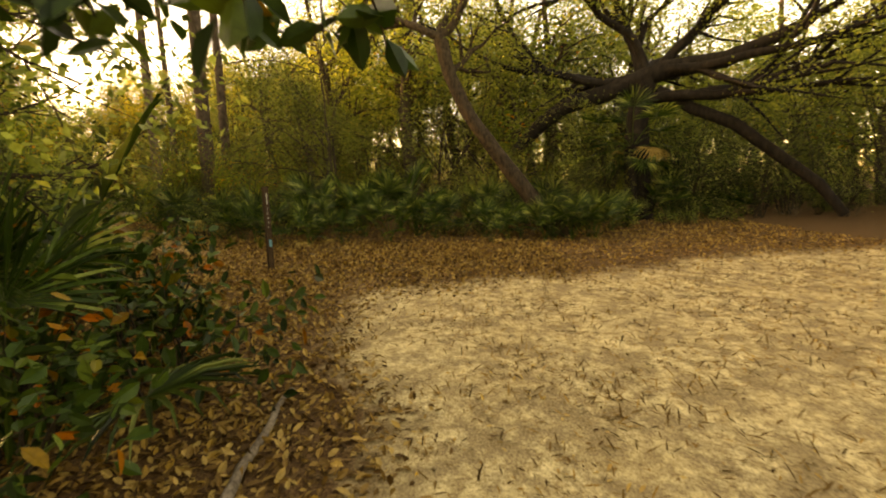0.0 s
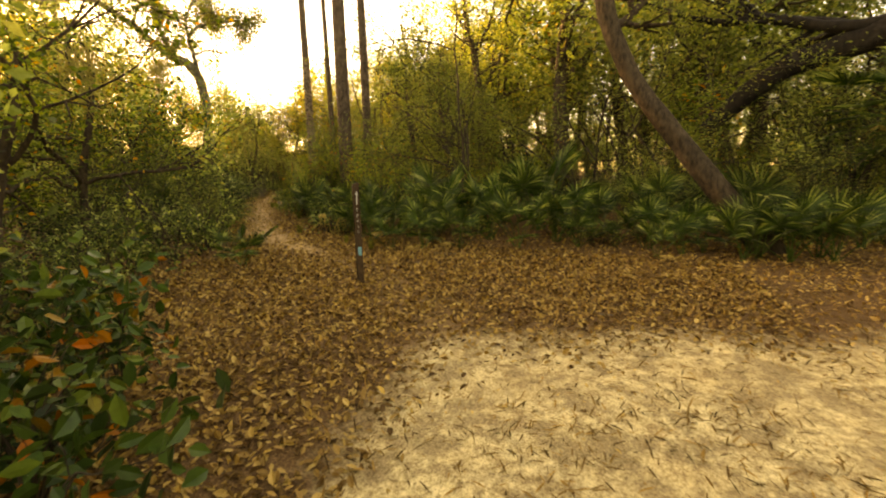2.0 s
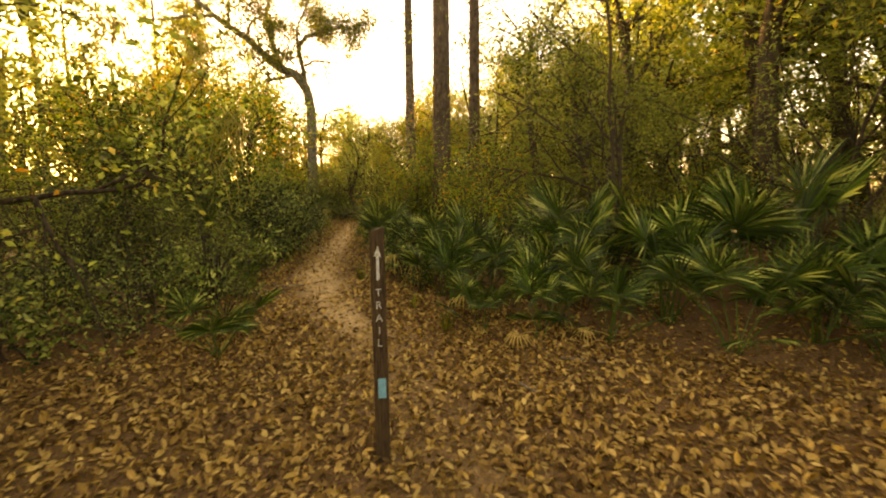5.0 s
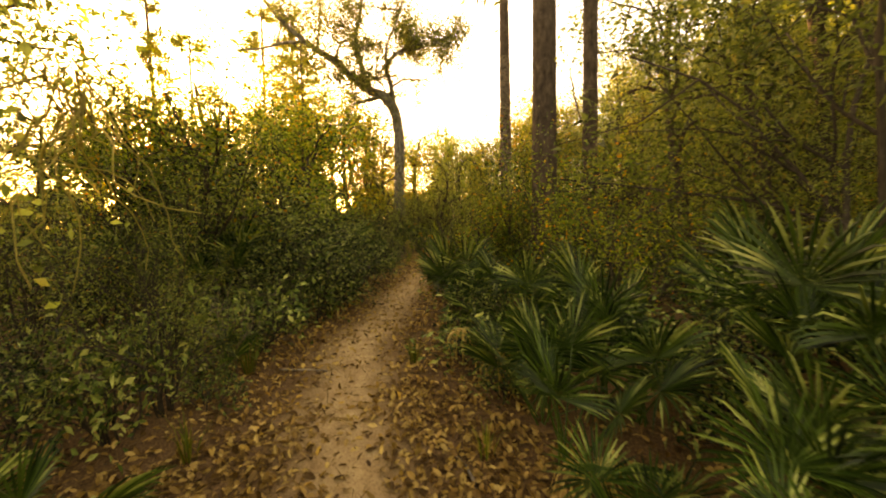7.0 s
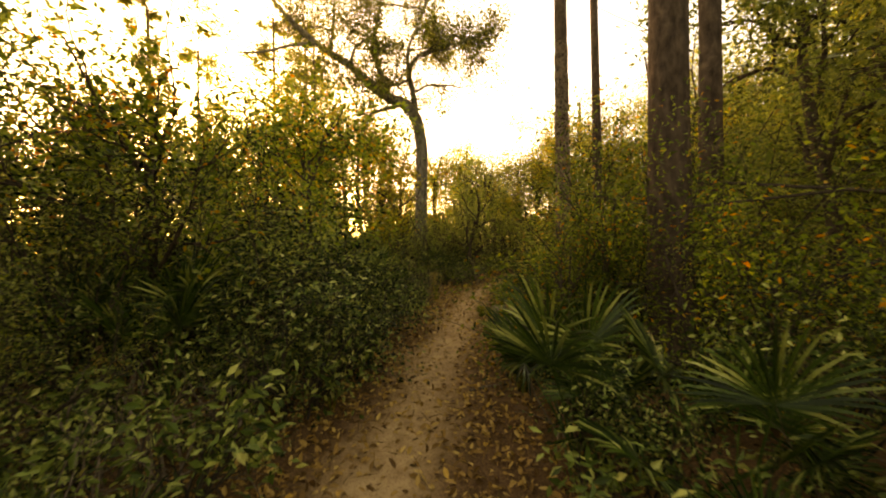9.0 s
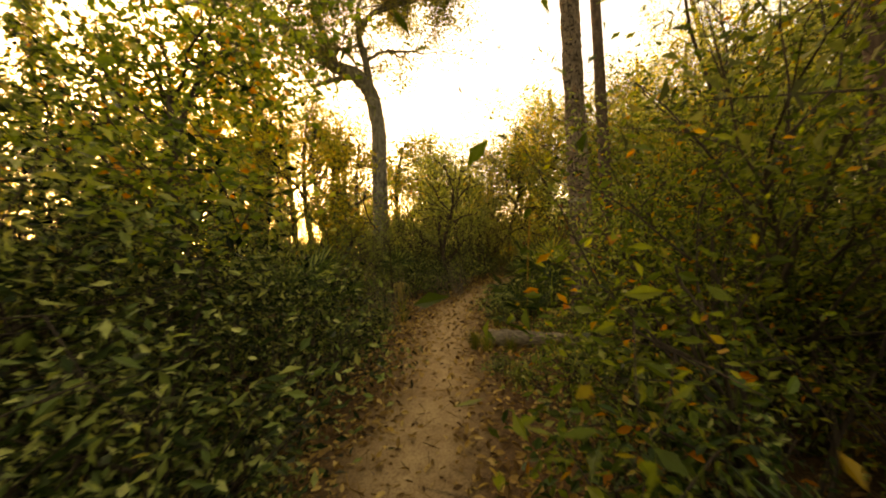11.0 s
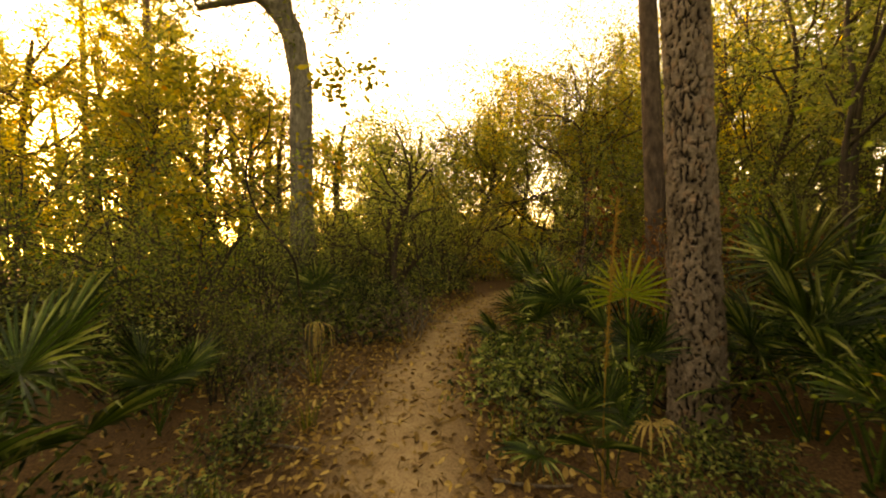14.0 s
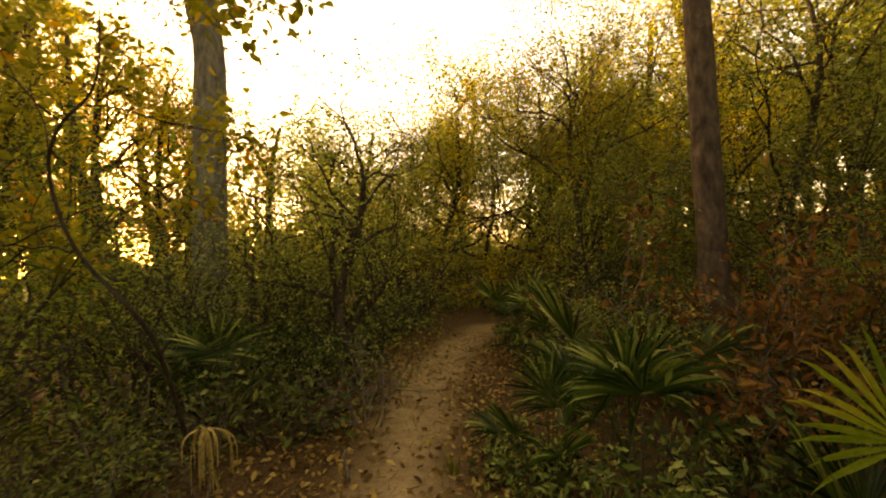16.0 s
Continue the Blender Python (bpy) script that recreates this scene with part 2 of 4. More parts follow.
def clearing_distance(x, y):
    """Metres outside the clearing's edge; negative inside."""
    p = np.stack([np.asarray(x, float), np.asarray(y, float)], -1)
    best, inside = np.full(p.shape[:-1], 1e9), np.zeros(p.shape[:-1], bool)
    for a, c in zip(CLEARING, np.roll(CLEARING, -1, 0)):
        ab = c - a
        k = np.clip(((p - a) @ ab) / (ab @ ab), 0, 1)
        best = np.minimum(best, np.linalg.norm(p - a - k[..., None] * ab, axis=-1))
        cross = (a[1] > p[..., 1]) != (c[1] > p[..., 1])
        with np.errstate(divide="ignore", invalid="ignore"):
            inside ^= cross & (p[..., 0] < a[0] + (p[..., 1] - a[1]) / (c[1] - a[1] + 1e-12) * ab[0])
    return np.where(inside, -best, best)


def open_distance(x, y):
    return np.minimum(trail_distance(x, y) - 0.75, clearing_distance(x, y))


def wave(x, y, k, seed):
    r = np.random.RandomState(seed)
    out = 0
    for _ in range(7):
        a, ph, f = r.rand() * 6.3, r.rand() * 6.3, k * (0.6 + r.rand())
        out = out + np.sin(f * (x * math.cos(a) + y * math.sin(a)) + ph)
    return out / 7


def land(x, y):
    x, y = np.asarray(x, float), np.asarray(y, float)
    s = -0.68 * (x + 1.5) + 0.73 * (y - 6.8)
    z = np.where(s > 0, 0.042 * np.minimum(s, 22), np.maximum(0.02 * s, -0.12))
    off = np.clip(open_distance(x, y), 0, 2.0)
    return z + 0.06 * off + 0.03 * wave(x, y, 0.9, 3) + 0.012 * wave(x, y, 4.0, 5)


def land_at(x, y):
    return float(land(x, y))


def sand_weight(x, y):
    """1 on the pale sand of the clearing, 0 off it."""
    edge_l = x - (0.75 + 0.25 * np.sin(y * 0.9) - 0.05 * y)
    edge_f = (5.3 + 0.33 * (x - 0.9)) - y
    d = np.minimum(np.minimum(edge_l, edge_f * 0.8), 0.28 * (16 - x))
    return np.clip(0.5 + d * 0.55 + 0.22 * wave(x, y, 2.2, 11), 0, 1)


def trail_weight(x, y):
    d = trail_distance(x, y)
    return np.clip((0.62 - d) / 0.5 + 0.35 * wave(x, y, 3.0, 12), 0, 1) * np.clip((-1.0 - x) / 3, 0.25, 1)


# ---- mesh helpers ----
def mesh_of(name, verts, faces, mat, smooth=False):
    me = bpy.data.meshes.new(name)
    me.from_pydata(np.asarray(verts).tolist(), [], np.asarray(faces).tolist() if not isinstance(faces, list) else faces)
    if smooth:
        me.polygons.foreach_set("use_smooth", [True] * len(me.polygons))
    me.materials.append(mat)
    return me


def piece(name, me, parent=None, m=None, label=""):
    ob = new(name, me)
    ob.parent = parent
    if m is not None:
        ob.matrix_basis = m
    if label:
        ob["label"] = label
    return ob


def part(name, bm, mat, parent=None, label=""):
    me = bpy.data.meshes.new(name)
    bm.to_mesh(me)
    bm.free()
    me.materials.append(mat)
    return piece(name, me, parent, None, label)


def empty(name, x, y, z, turn=0.0, scale=1.0):
    ob = new(name)
    ob.matrix_basis = pose(x, y, z, 0, 0, turn) @ Matrix.Scale(scale, 4)
    ob.empty_display_size = 0.2
    return ob


class Wood:
    """Gathers tapered round branches into one mesh."""

    def __init__(self):
        self.v, self.f, self.n = [], [], 0

    def tube(self, pts, rad, sides=6, rough=0.0, rng=None):
        pts = np.asarray(pts, float)
        rad = np.broadcast_to(np.asarray(rad, float), (len(pts),))
        tan = np.gradient(pts, axis=0)
        tan /= np.linalg.norm(tan, axis=1)[:, None] + 1e-9
        ref = np.where(np.abs(tan[:, 2:3]) > 0.9, np.array([[1.0, 0, 0]]), np.array([[0, 0, 1.0]]))
        a = np.cross(tan, ref)
        a /= np.linalg.norm(a, axis=1)[:, None] + 1e-9
        for i in range(1, len(a)):
            a[i] = a[i - 1] - tan[i] * (a[i - 1] @ tan[i])
            a[i] /= np.linalg.norm(a[i]) + 1e-9
        b = np.cross(tan, a)
        ang = np.arange(sides) * 2 * math.pi / sides
        rr = rad[:, None] * np.ones((1, sides))
        if rough and rng is not None:
            rr = rr * (1 + rough * rng.uniform(-1, 1, rr.shape))
        ring = pts[:, None] + rr[..., None] * (np.cos(ang)[None, :, None] * a[:, None] + np.sin(ang)[None, :, None] * b[:, None])
        self.v.append(ring.reshape(-1, 3))
        i, j = np.meshgrid(np.arange(len(pts) - 1), np.arange(sides), indexing="ij")
        k = (j + 1) % sides
        f = np.stack([i * sides + j, i * sides + k, (i + 1) * sides + k, (i + 1) * sides + j], -1).reshape(-1, 4) + self.n
        self.f.append(f)
        self.n += len(pts) * sides

    def split(self):
        """The first branch by itself, and all that grow from it."""
        one, rest = Wood(), Wood()
        k = len(self.v[0])
        one.v, one.f = self.v[:1], self.f[:1]
        rest.v, rest.f = self.v[1:], [f - k for f in self.f[1:]]
        return one, rest

    def mesh(self, name, mat):
        return mesh_of(name, np.concatenate(self.v), np.concatenate(self.f), mat, True)


def wander(p, d, length, n, wob, up, rng):
    p, d = np.array(p, float), np.array(d, float)
    d /= np.linalg.norm(d)
    pts, step = [p.copy()], length / n
    for _ in range(n):
        d = d + rng.normal(0, wob, 3) + np.array([0, 0, up])
        d /= np.linalg.norm(d)
        p = p + d * step
        pts.append(p.copy())
    return np.array(pts)


def grow(wood, tips, p, d, length, r, depth, rng, wob=0.18, up=0.03, kids=4, spread=0.9, sides=6, twigs=True):
    pts = wander(p, d, length, 7 if depth > 1 else 4, wob, up, rng)
    if depth:
        wood.tube(pts, np.linspace(r, r * 0.45, len(pts)), sides if depth > 1 else (4 if sides > 6 else 3))
    else:
        if twigs:
            wood.tube(pts[::2], np.linspace(r, r * 0.25, 3), 3)
        tips.extend(pts[1:])
        return
    for k in range(kids):
        i = rng.randint(1 + (depth > 1), len(pts))
        ahead = pts[i] - pts[i - 1]
        ahead /= np.linalg.norm(ahead)
        way = ahead + rng.normal(0, spread * 0.6, 3)
        grow(wood, tips, pts[i], way, length * rng.uniform(0.5, 0.75), r * (0.75 - 0.4 * i / len(pts)), depth - 1, rng, wob, up, kids, spread, sides, twigs)


def leaf_arrays(P, size, rng, aspect=0.42, droop=0.25, flat=0.1, way=None, simple=False):
    """Folded oval blades at the points P: vertices and faces."""
    n = len(P)
    d = rng.normal(0, 1, (n, 3)) if way is None else way + rng.normal(0, 0.35, (n, 3))
    d[:, 2] = d[:, 2] * 0.6 - droop
    d /= np.linalg.norm(d, axis=1)[:, None]
    nn = rng.normal(0, 1, (n, 3))
    nn[:, 2] = np.abs(nn[:, 2]) + flat
    s = np.cross(d, nn)
    s /= np.linalg.norm(s, axis=1)[:, None] + 1e-9
    nn = np.cross(s, d)
    L = (size * rng.uniform(0.6, 1.25, n))[:, None]
    W = L * aspect * 0.5
    fold = nn * W * rng.uniform(0.1, 0.6, n)[:, None]
    curl = nn * L * rng.uniform(-0.12, 0.05, n)[:, None]
    if simple == "small":
        v = np.stack([P - s * W * 0.7, P + d * L * 0.4 + s * W + fold, P + d * L + curl], 1)
        return v.reshape(-1, 3), (np.arange(n) * 3)[:, None] + np.array([[0, 1, 2]])
    if simple:
        v = np.stack([P, P + d * L * 0.5 + s * W + fold, P + d * L + curl, P + d * L * 0.5 - s * W + fold], 1)
        return v.reshape(-1, 3), (np.arange(n) * 4)[:, None] + np.array([[0, 1, 2, 3]])
    v = np.stack([P, P + d * L * 0.32 + s * W * 0.9 + fold, P + d * L * 0.68 + s * W * 0.85 + fold + curl * 0.5, P + d * L + curl,
                  P + d * L * 0.68 - s * W * 0.85 + fold + curl * 0.5, P + d * L * 0.32 - s * W * 0.9 + fold], 1)
    base = (np.arange(n) * 6)[:, None]
    f = np.concatenate([base + np.array([[0, 1, 2, 3]]), base + np.array([[0, 3, 4, 5]])])
    return v.reshape(-1, 3), f


def leaf_mesh(name, P, size, mat, rng, **kw):
    v, f = leaf_arrays(np.asarray(P, float), size, rng, **kw)
    return mesh_of(name, v, f, mat)


# ---- ground ----
def build_ground():
    def axis(lo, hi, step, reach):
        inner = np.arange(lo, hi, step)
        out = np.cumsum(step * 1.22 ** np.arange(1, 60))
        out = out[out < reach]
        return np.concatenate([lo - out[::-1], inner, inner[-1] + out])
    xs, ys = axis(-18, 12, 0.14, 900), axis(-3, 24, 0.14, 900)
    X, Y = np.meshgrid(xs, ys, indexing="ij")
    V = np.stack([X, Y, land(X, Y)], -1).reshape(-1, 3)
    nx, ny = X.shape
    i, j = np.meshgrid(np.arange(nx - 1), np.arange(ny - 1), indexing="ij")
    q = i * ny + j
    F = np.stack([q, q + ny, q + ny + 1, q + 1], -1).reshape(-1, 4)
    me = mesh_of("ground", V, F, M_GROUND, True)
    for name, w in (("sand", sand_weight(X, Y)), ("trail", trail_weight(X, Y))):
        a = me.attributes.new(name, 'FLOAT', 'POINT')
        a.data.foreach_set("value", w.astype(np.float32).ravel())
    tagged(new("ground", me), "sandy forest floor with a bare footpath and leaf litter", "ground", kind="structure")


build_ground()


# ---- trail marker post ----
def box_part(name, sx, sy, sz, at, mat, parent, label="", bevel=0.004):
    bm = bmesh.new()
    bmesh.ops.create_cube(bm, size=1)
    bmesh.ops.scale(bm, vec=(sx, sy, sz), verts=bm.verts)
    if bevel:
        bmesh.ops.bevel(bm, geom=bm.edges[:], offset=bevel, segments=2, affect='EDGES')
    bmesh.ops.translate(bm, vec=at, verts=bm.verts)
    return part(name, bm, mat, parent, label)


def letter_part(ch, size, x, z, parent):
    cu = bpy.data.curves.new("letter", 'FONT')
    cu.body, cu.size, cu.extrude, cu.align_x = ch, size, 0.0015, 'CENTER'
    tmp = new("letter_curve", cu)
    bpy.context.view_layer.update()
    me = bpy.data.meshes.new_from_object(tmp.evaluated_get(bpy.context.evaluated_depsgraph_get()))
    bpy.data.objects.remove(tmp)
    me.materials.clear()
    me.materials.append(M_PAINT)
    return piece("letter", me, parent, pose(x, -0.0472, z, 90, 0, 0))


def build_post():
    x, y = -1.555, 6.847
    post = tagged(empty("trail_post", x, y, land_at(x, y) - 0.02, 43), "square brown wooden trail post with white lettering and blue blaze", "trail marker")
    bm = bmesh.new()
    w, h = 0.045, 1.525
    rng = random.Random(3)
    rings = []
    for k in range(13):
        z = -0.15 + (h + 0.15) * k / 12
        rings.append([bm.verts.new((sx * w + rng.uniform(-1, 1) * 0.0015, sy * w + rng.uniform(-1, 1) * 0.0015, z + (0.012 * sx if k == 12 else 0))) for sx, sy in ((-1, -1), (1, -1), (1, 1), (-1, 1))])
    for a, c in zip(rings[:-1], rings[1:]):
        for k in range(4):
            bm.faces.new((a[k], a[(k + 1) % 4], c[(k + 1) % 4], c[k]))
    bm.faces.new(rings[-1])
    bmesh.ops.bevel(bm, geom=[e for e in bm.edges if abs((e.verts[0].co - e.verts[1].co).z) > 0.05 or min(v.co.z for v in e.verts) > h - 0.05], offset=0.007, segments=2, affect='EDGES')
    part("shaft", bm, M_POST, post)
    bm = bmesh.new()
    out = [(-0.009, 1.21), (0.011, 1.22), (0.008, 1.36), (0.024, 1.355), (0.003, 1.425), (-0.023, 1.36), (-0.008, 1.365)]
    front = [bm.verts.new((px, -0.0472, pz)) for px, pz in out]
    face = bm.faces.new(front)
    ex = bmesh.ops.extrude_face_region(bm, geom=[face])
    bmesh.ops.translate(bm, vec=(0, 0.003, 0), verts=[v for v in ex["geom"] if isinstance(v, bmesh.types.BMVert)])
    part("arrow", bm, M_PAINT, post, "flaking white painted arrow")
    for k, ch in enumerate("TRAIL"):
        letter_part(ch, 0.066, 0.0, 1.115 - k * 0.08, post)
    box_part("blaze", 0.05, 0.004, 0.13, (0.005, -0.0465, 0.52), M_BLUE, post, "painted blue trail blaze", 0.001)


build_post()


# ---- trees ----
def plated_trunk(name, pts, radii, mat, seed, sides=96, step=0.02, plate=(24.0, 10.0), depth=0.028):
    """A pine bole whose bark plates stand proud of the cracks between them."""
    pts, radii = np.asarray(pts, float), np.asarray(radii, float)
    seg = np.linalg.norm(np.diff(pts, axis=0), axis=1)
    s = np.concatenate([[0], np.cumsum(seg)])
    t = np.arange(0, s[-1], step)
    C = np.stack([np.interp(t, s, pts[:, k]) for k in range(3)], -1)
    R = np.interp(t, s, radii)
    ang = np.arange(sides) * 2 * math.pi / sides
    V, plates = np.zeros((len(t), sides, 3)), np.zeros((len(t), sides), np.float32)
    for i in range(len(t)):
        for j in range(sides):
            r = R[i]
            p = Vector((math.cos(ang[j]) * plate[0] * r + seed, math.sin(ang[j]) * plate[0] * r, t[i] * plate[1]))
            p += noise.noise_vector(p * 0.7) * 0.5
            d = noise.voronoi(p)[0]
            crack = min(1.0, (d[1] - d[0]) * 8.0)
            plates[i, j] = crack
            r += depth * (crack - 0.8) + 0.014 * noise.noise(p * 0.4) + 0.008 * noise.cell(p * 0.9)
            V[i, j] = (C[i, 0] + math.cos(ang[j]) * r, C[i, 1] + math.sin(ang[j]) * r, C[i, 2])
    i, j = np.meshgrid(np.arange(len(t) - 1), np.arange(sides), indexing="ij")
    k = (j + 1) % sides
    F = np.stack([i * sides + j, i * sides + k, (i + 1) * sides + k, (i + 1) * sides + j], -1).reshape(-1, 4)
    me = mesh_of(name, V.reshape(-1, 3), F, mat, False)
    me.attributes.new("plate", 'FLOAT', 'POINT').data.foreach_set("value", plates.ravel())
    return me


def needle_tufts(tips, rng, n=26, size=0.22):
    P = np.repeat(np.asarray(tips), n, 0)
    return P, rng.normal(0, 1, P.shape)


def pine(x, y, radius, height, seed, label, plated=0.0, lean=(0, 0), first=0.55):
    rng = np.random.RandomState(seed)
    root = tagged(empty("pine_tree", x, y, land_at(x, y) - 0.1), label, "tree", "pines beside the trail")
    ks = np.linspace(0, 1, 14)
    bend = rng.normal(0, 0.05, 2)
    pts = np.stack([lean[0] * height * ks + bend[0] * np.sin(ks * 5), lean[1] * height * ks + bend[1] * np.sin(ks * 4), height * ks], -1)
    rad = radius * (1 - 0.62 * ks) * (1 + 0.25 * np.exp(-ks * 30))
    if plated:
        low = ks * height <= plated + height / 13
        piece("trunk", plated_trunk("trunk", pts[low], rad[low], M_PLATE, seed), root)
        w = Wood()
        w.tube(pts[low][-1:].repeat(1, 0).tolist() + pts[~low].tolist(), np.concatenate([rad[low][-1:], rad[~low]]), 14)
        piece("upper_trunk", w.mesh("upper_trunk", M_PINEBARK), root)
    else:
        w = Wood()
        w.tube(pts, rad, 16, 0.04, rng)
        piece("trunk", w.mesh("trunk", M_PINEBARK), root)
    w, tips = Wood(), []
    for k in range(22):
        h = rng.uniform(first, 1.0)
        c = np.array([np.interp(h, ks, pts[:, i]) for i in range(3)])
        a = rng.rand() * 6.3
        grow(w, tips, c, (math.cos(a), math.sin(a), 0.25), height * 0.16 * (1.35 - h), radius * 0.2, 1, rng, 0.2, 0.05, 4, 0.9, 5)
    piece("branching", w.mesh("branching", M_PINEBARK), root)["kind"] = "stuff"
    P, W = needle_tufts(tips, rng, 14)
    piece("crown", leaf_mesh("crown", P, 0.34, M_PINE, rng, aspect=0.16, way=W, simple=True), root)
    return root


def leafy_tree(name, label, x, y, trunk, radii, starts, seed, leaf=M_OAK, bark=M_OAKBARK, size=0.07, per_tip=10, blur=0.25, group="", depth=2, kids=4, length=2.2, up=0.03, world_pts=True, category="tree", each=True, simple=True, limbs=(), clump=1.0, twigs=True):
    """A tree on a given bole: starts are (bole index, direction, length factor) of its main limbs; limbs are (course, thick, thin) of shaped ones."""
    rng = np.random.RandomState(seed)
    z = land_at(x, y) - 0.1
    root = tagged(empty(name, x, y, z), label, category, group)
    pts = np.asarray(trunk, float) - (np.array([x, y, z]) if world_pts else 0)
    w = Wood()
    fine = np.linspace(0, len(pts) - 1, len(pts) * 4)
    sm = np.stack([np.interp(fine, np.arange(len(pts)), pts[:, k]) for k in range(3)], -1)
    for _ in range(3):
        sm[1:-1] = (sm[:-2] + 2 * sm[1:-1] + sm[2:]) / 4
    w.tube(sm, np.interp(fine, np.arange(len(pts)), radii), 14 if each else 7, 0.06, rng)
    piece("trunk", w.mesh("trunk", bark), root)
    w, tips = Wood(), []
    for i, way, k in starts:
        r = float(np.interp(i, np.arange(len(pts)), radii))
        p = np.array([np.interp(i, np.arange(len(pts)), pts[:, j]) for j in range(3)])
        if each:
            w = Wood()
        grow(w, tips, p, way, length * k, r * 0.62, depth, rng, 0.2, up, kids, 0.95, 7, twigs)
        if each:
            one, rest = w.split()
            twigs = piece("twig_growth", rest.mesh("twig_growth", bark), piece("limb", one.mesh("limb", bark), root))
            twigs["kind"] = "stuff"
    if not each:
        piece("branching", w.mesh("branching", bark), root)["kind"] = "stuff"
    for course, thick, thin in limbs:
        c = np.asarray(course, float) - np.array([x, y, z])
        k = np.linspace(0, len(c) - 1, len(c) * 4)
        c = np.stack([np.interp(k, np.arange(len(c)), c[:, j]) for j in range(3)], -1)
        for _ in range(3):
            c[1:-1] = (c[:-2] + 2 * c[1:-1] + c[2:]) / 4
        w, rr = Wood(), np.linspace(thick, thin, len(c))
        w.tube(c, rr, 10, 0.06, rng)
        limb = piece("limb", w.mesh("limb", bark), root)
        w = Wood()
        for i in range(4, len(c), 3):
            way = rng.normal(0, 1, 3) * (1, 1, 0.6) + (0, 0, 0.35)
            grow(w, tips, c[i], way, length * rng.uniform(0.45, 0.75), rr[i] * 0.55, depth, rng, 0.25, up, kids, 0.95, 6, twigs)
        piece("twig_growth", w.mesh("twig_growth", bark), limb)["kind"] = "stuff"
    tips = np.asarray(tips)
    keep = tips[rng.rand(len(tips)) < clump]
    P = np.repeat(keep, per_tip, 0) + rng.normal(0, blur, (len(keep) * per_tip, 3))
    piece("crown", leaf_mesh("crown", P, size, leaf, rng, simple=simple, aspect=0.55), root)
    return root, tips


def moss_strands(name, places, seed, label, base):
    """Grey moss hanging in thin tangled beards from the given points."""
    rng = np.random.RandomState(seed)
    w = Wood()
    for p, ln in places:
        for _ in range(34):
            q = np.array(p) + rng.normal(0, 0.07, 3)
            w.tube(wander(q, (rng.normal(0, 0.15), rng.normal(0, 0.15), -1), ln * rng.uniform(0.3, 1.1), 8, 0.42, -0.2, rng), np.linspace(0.006, 0.003, 9), 3)
    ob = new(name, w.mesh(name, M_MOSS))
    return tagged(ob, label, "moss", "moss on the branches", "stuff")


pine(-9.68, 16.84, 0.17, 19, 21, "tall pine with thick plated brown bark beside the trail", 5.5, first=0.6)
pine(-6.0, 13.6, 0.23, 20, 22, "tall pine with a dark scorched base above the shrubs", 0, (0.012, 0.004), first=0.6)
pine(-6.23, 15.4, 0.17, 18, 23, "slender pine standing behind the palmettos", 0, first=0.62)
pine(-10.65, 19.8, 0.145, 18, 25, "pine with dark vine-covered trunk among the shrubs", 0, (-0.01, 0.0), first=0.62)
for k, (px, py, ph) in enumerate([(-31, 17.7, 15), (-29, 19.4, 13), (-33, 20.5, 16), (-36, 14.5, 14), (-27.5, 11.0, 12), (-38, 23, 15)]):
    pine(px, py, 0.16, ph, 40 + k, "distant pine against the bright evening sky", 0, first=0.3)

# the bent oak at the bend of the trail
OAK = [(-16.9, 18.2, 0.4), (-16.85, 18.22, 4.0), (-16.8, 18.29, 5.5), (-16.92, 18.14, 6.65), (-17.21, 17.78, 7.2), (-17.54, 17.4, 7.32), (-17.99, 16.82, 7.87), (-18.44, 16.27, 8.61),
       (-18.95, 15.8, 9.03), (-19.3, 15.3, 9.46), (-19.6, 14.6, 10.1), (-20.1, 14.1, 10.9), (-20.4, 13.8, 11.6)]
OAK_LIMBS = [([(-17.54, 17.38, 7.4), (-17.85, 17.1, 8.49), (-18.1, 17.0, 9.5), (-18.0, 17.2, 10.4), (-17.8, 17.3, 11.4), (-18.1, 17.2, 12.4)], 0.12, 0.04),
             ([(-16.93, 18.1, 6.7), (-16.95, 18.0, 7.64), (-16.9, 17.7, 8.2), (-16.5, 18.0, 8.8), (-15.9, 18.6, 9.0), (-15.3, 19.3, 9.2), (-14.8, 19.9, 9.5)], 0.12, 0.03),
             ([(-16.9, 17.75, 8.2), (-17.1, 17.9, 9.2), (-16.8, 18.3, 10.2), (-16.5, 18.5, 11.3)], 0.07, 0.03),
             ([(-17.21, 17.7, 7.1), (-17.75, 17.15, 6.95), (-18.0, 16.8, 6.8)], 0.09, 0.06),
             ([(-18.44, 16.27, 8.6), (-18.3, 16.4, 9.3), (-18.0, 16.9, 9.6), (-17.9, 17.3, 10.3)], 0.07, 0.03),
             ([(-19.28, 15.24, 9.4), (-19.7, 14.5, 9.3), (-20.2, 13.7, 9.0), (-20.5, 12.9, 8.9)], 0.08, 0.03),
             ([(-18.9, 15.7, 9.0), (-19.0, 15.9, 10.2), (-18.8, 15.9, 11.4)], 0.07, 0.03)]
oak, oak_tips = leafy_tree("live_oak", "bent live oak leaning over the trail against the sky", -16.9, 18.2, OAK, [0.27, 0.22, 0.21, 0.22, 0.21, 0.19, 0.16, 0.15, 0.13, 0.11, 0.09, 0.07, 0.05],
                           [(9.5, (-0.4, -0.6, 0.7), 0.6), (11, (0.1, -0.4, 0.8), 0.6), (12, (-0.3, -0.7, 0.4), 0.6)],
                           51, M_OAK, M_GREYBARK, 0.12, 24, 0.22, depth=2, kids=5, length=3.0, up=0.0, limbs=OAK_LIMBS, clump=0.42, simple="small")
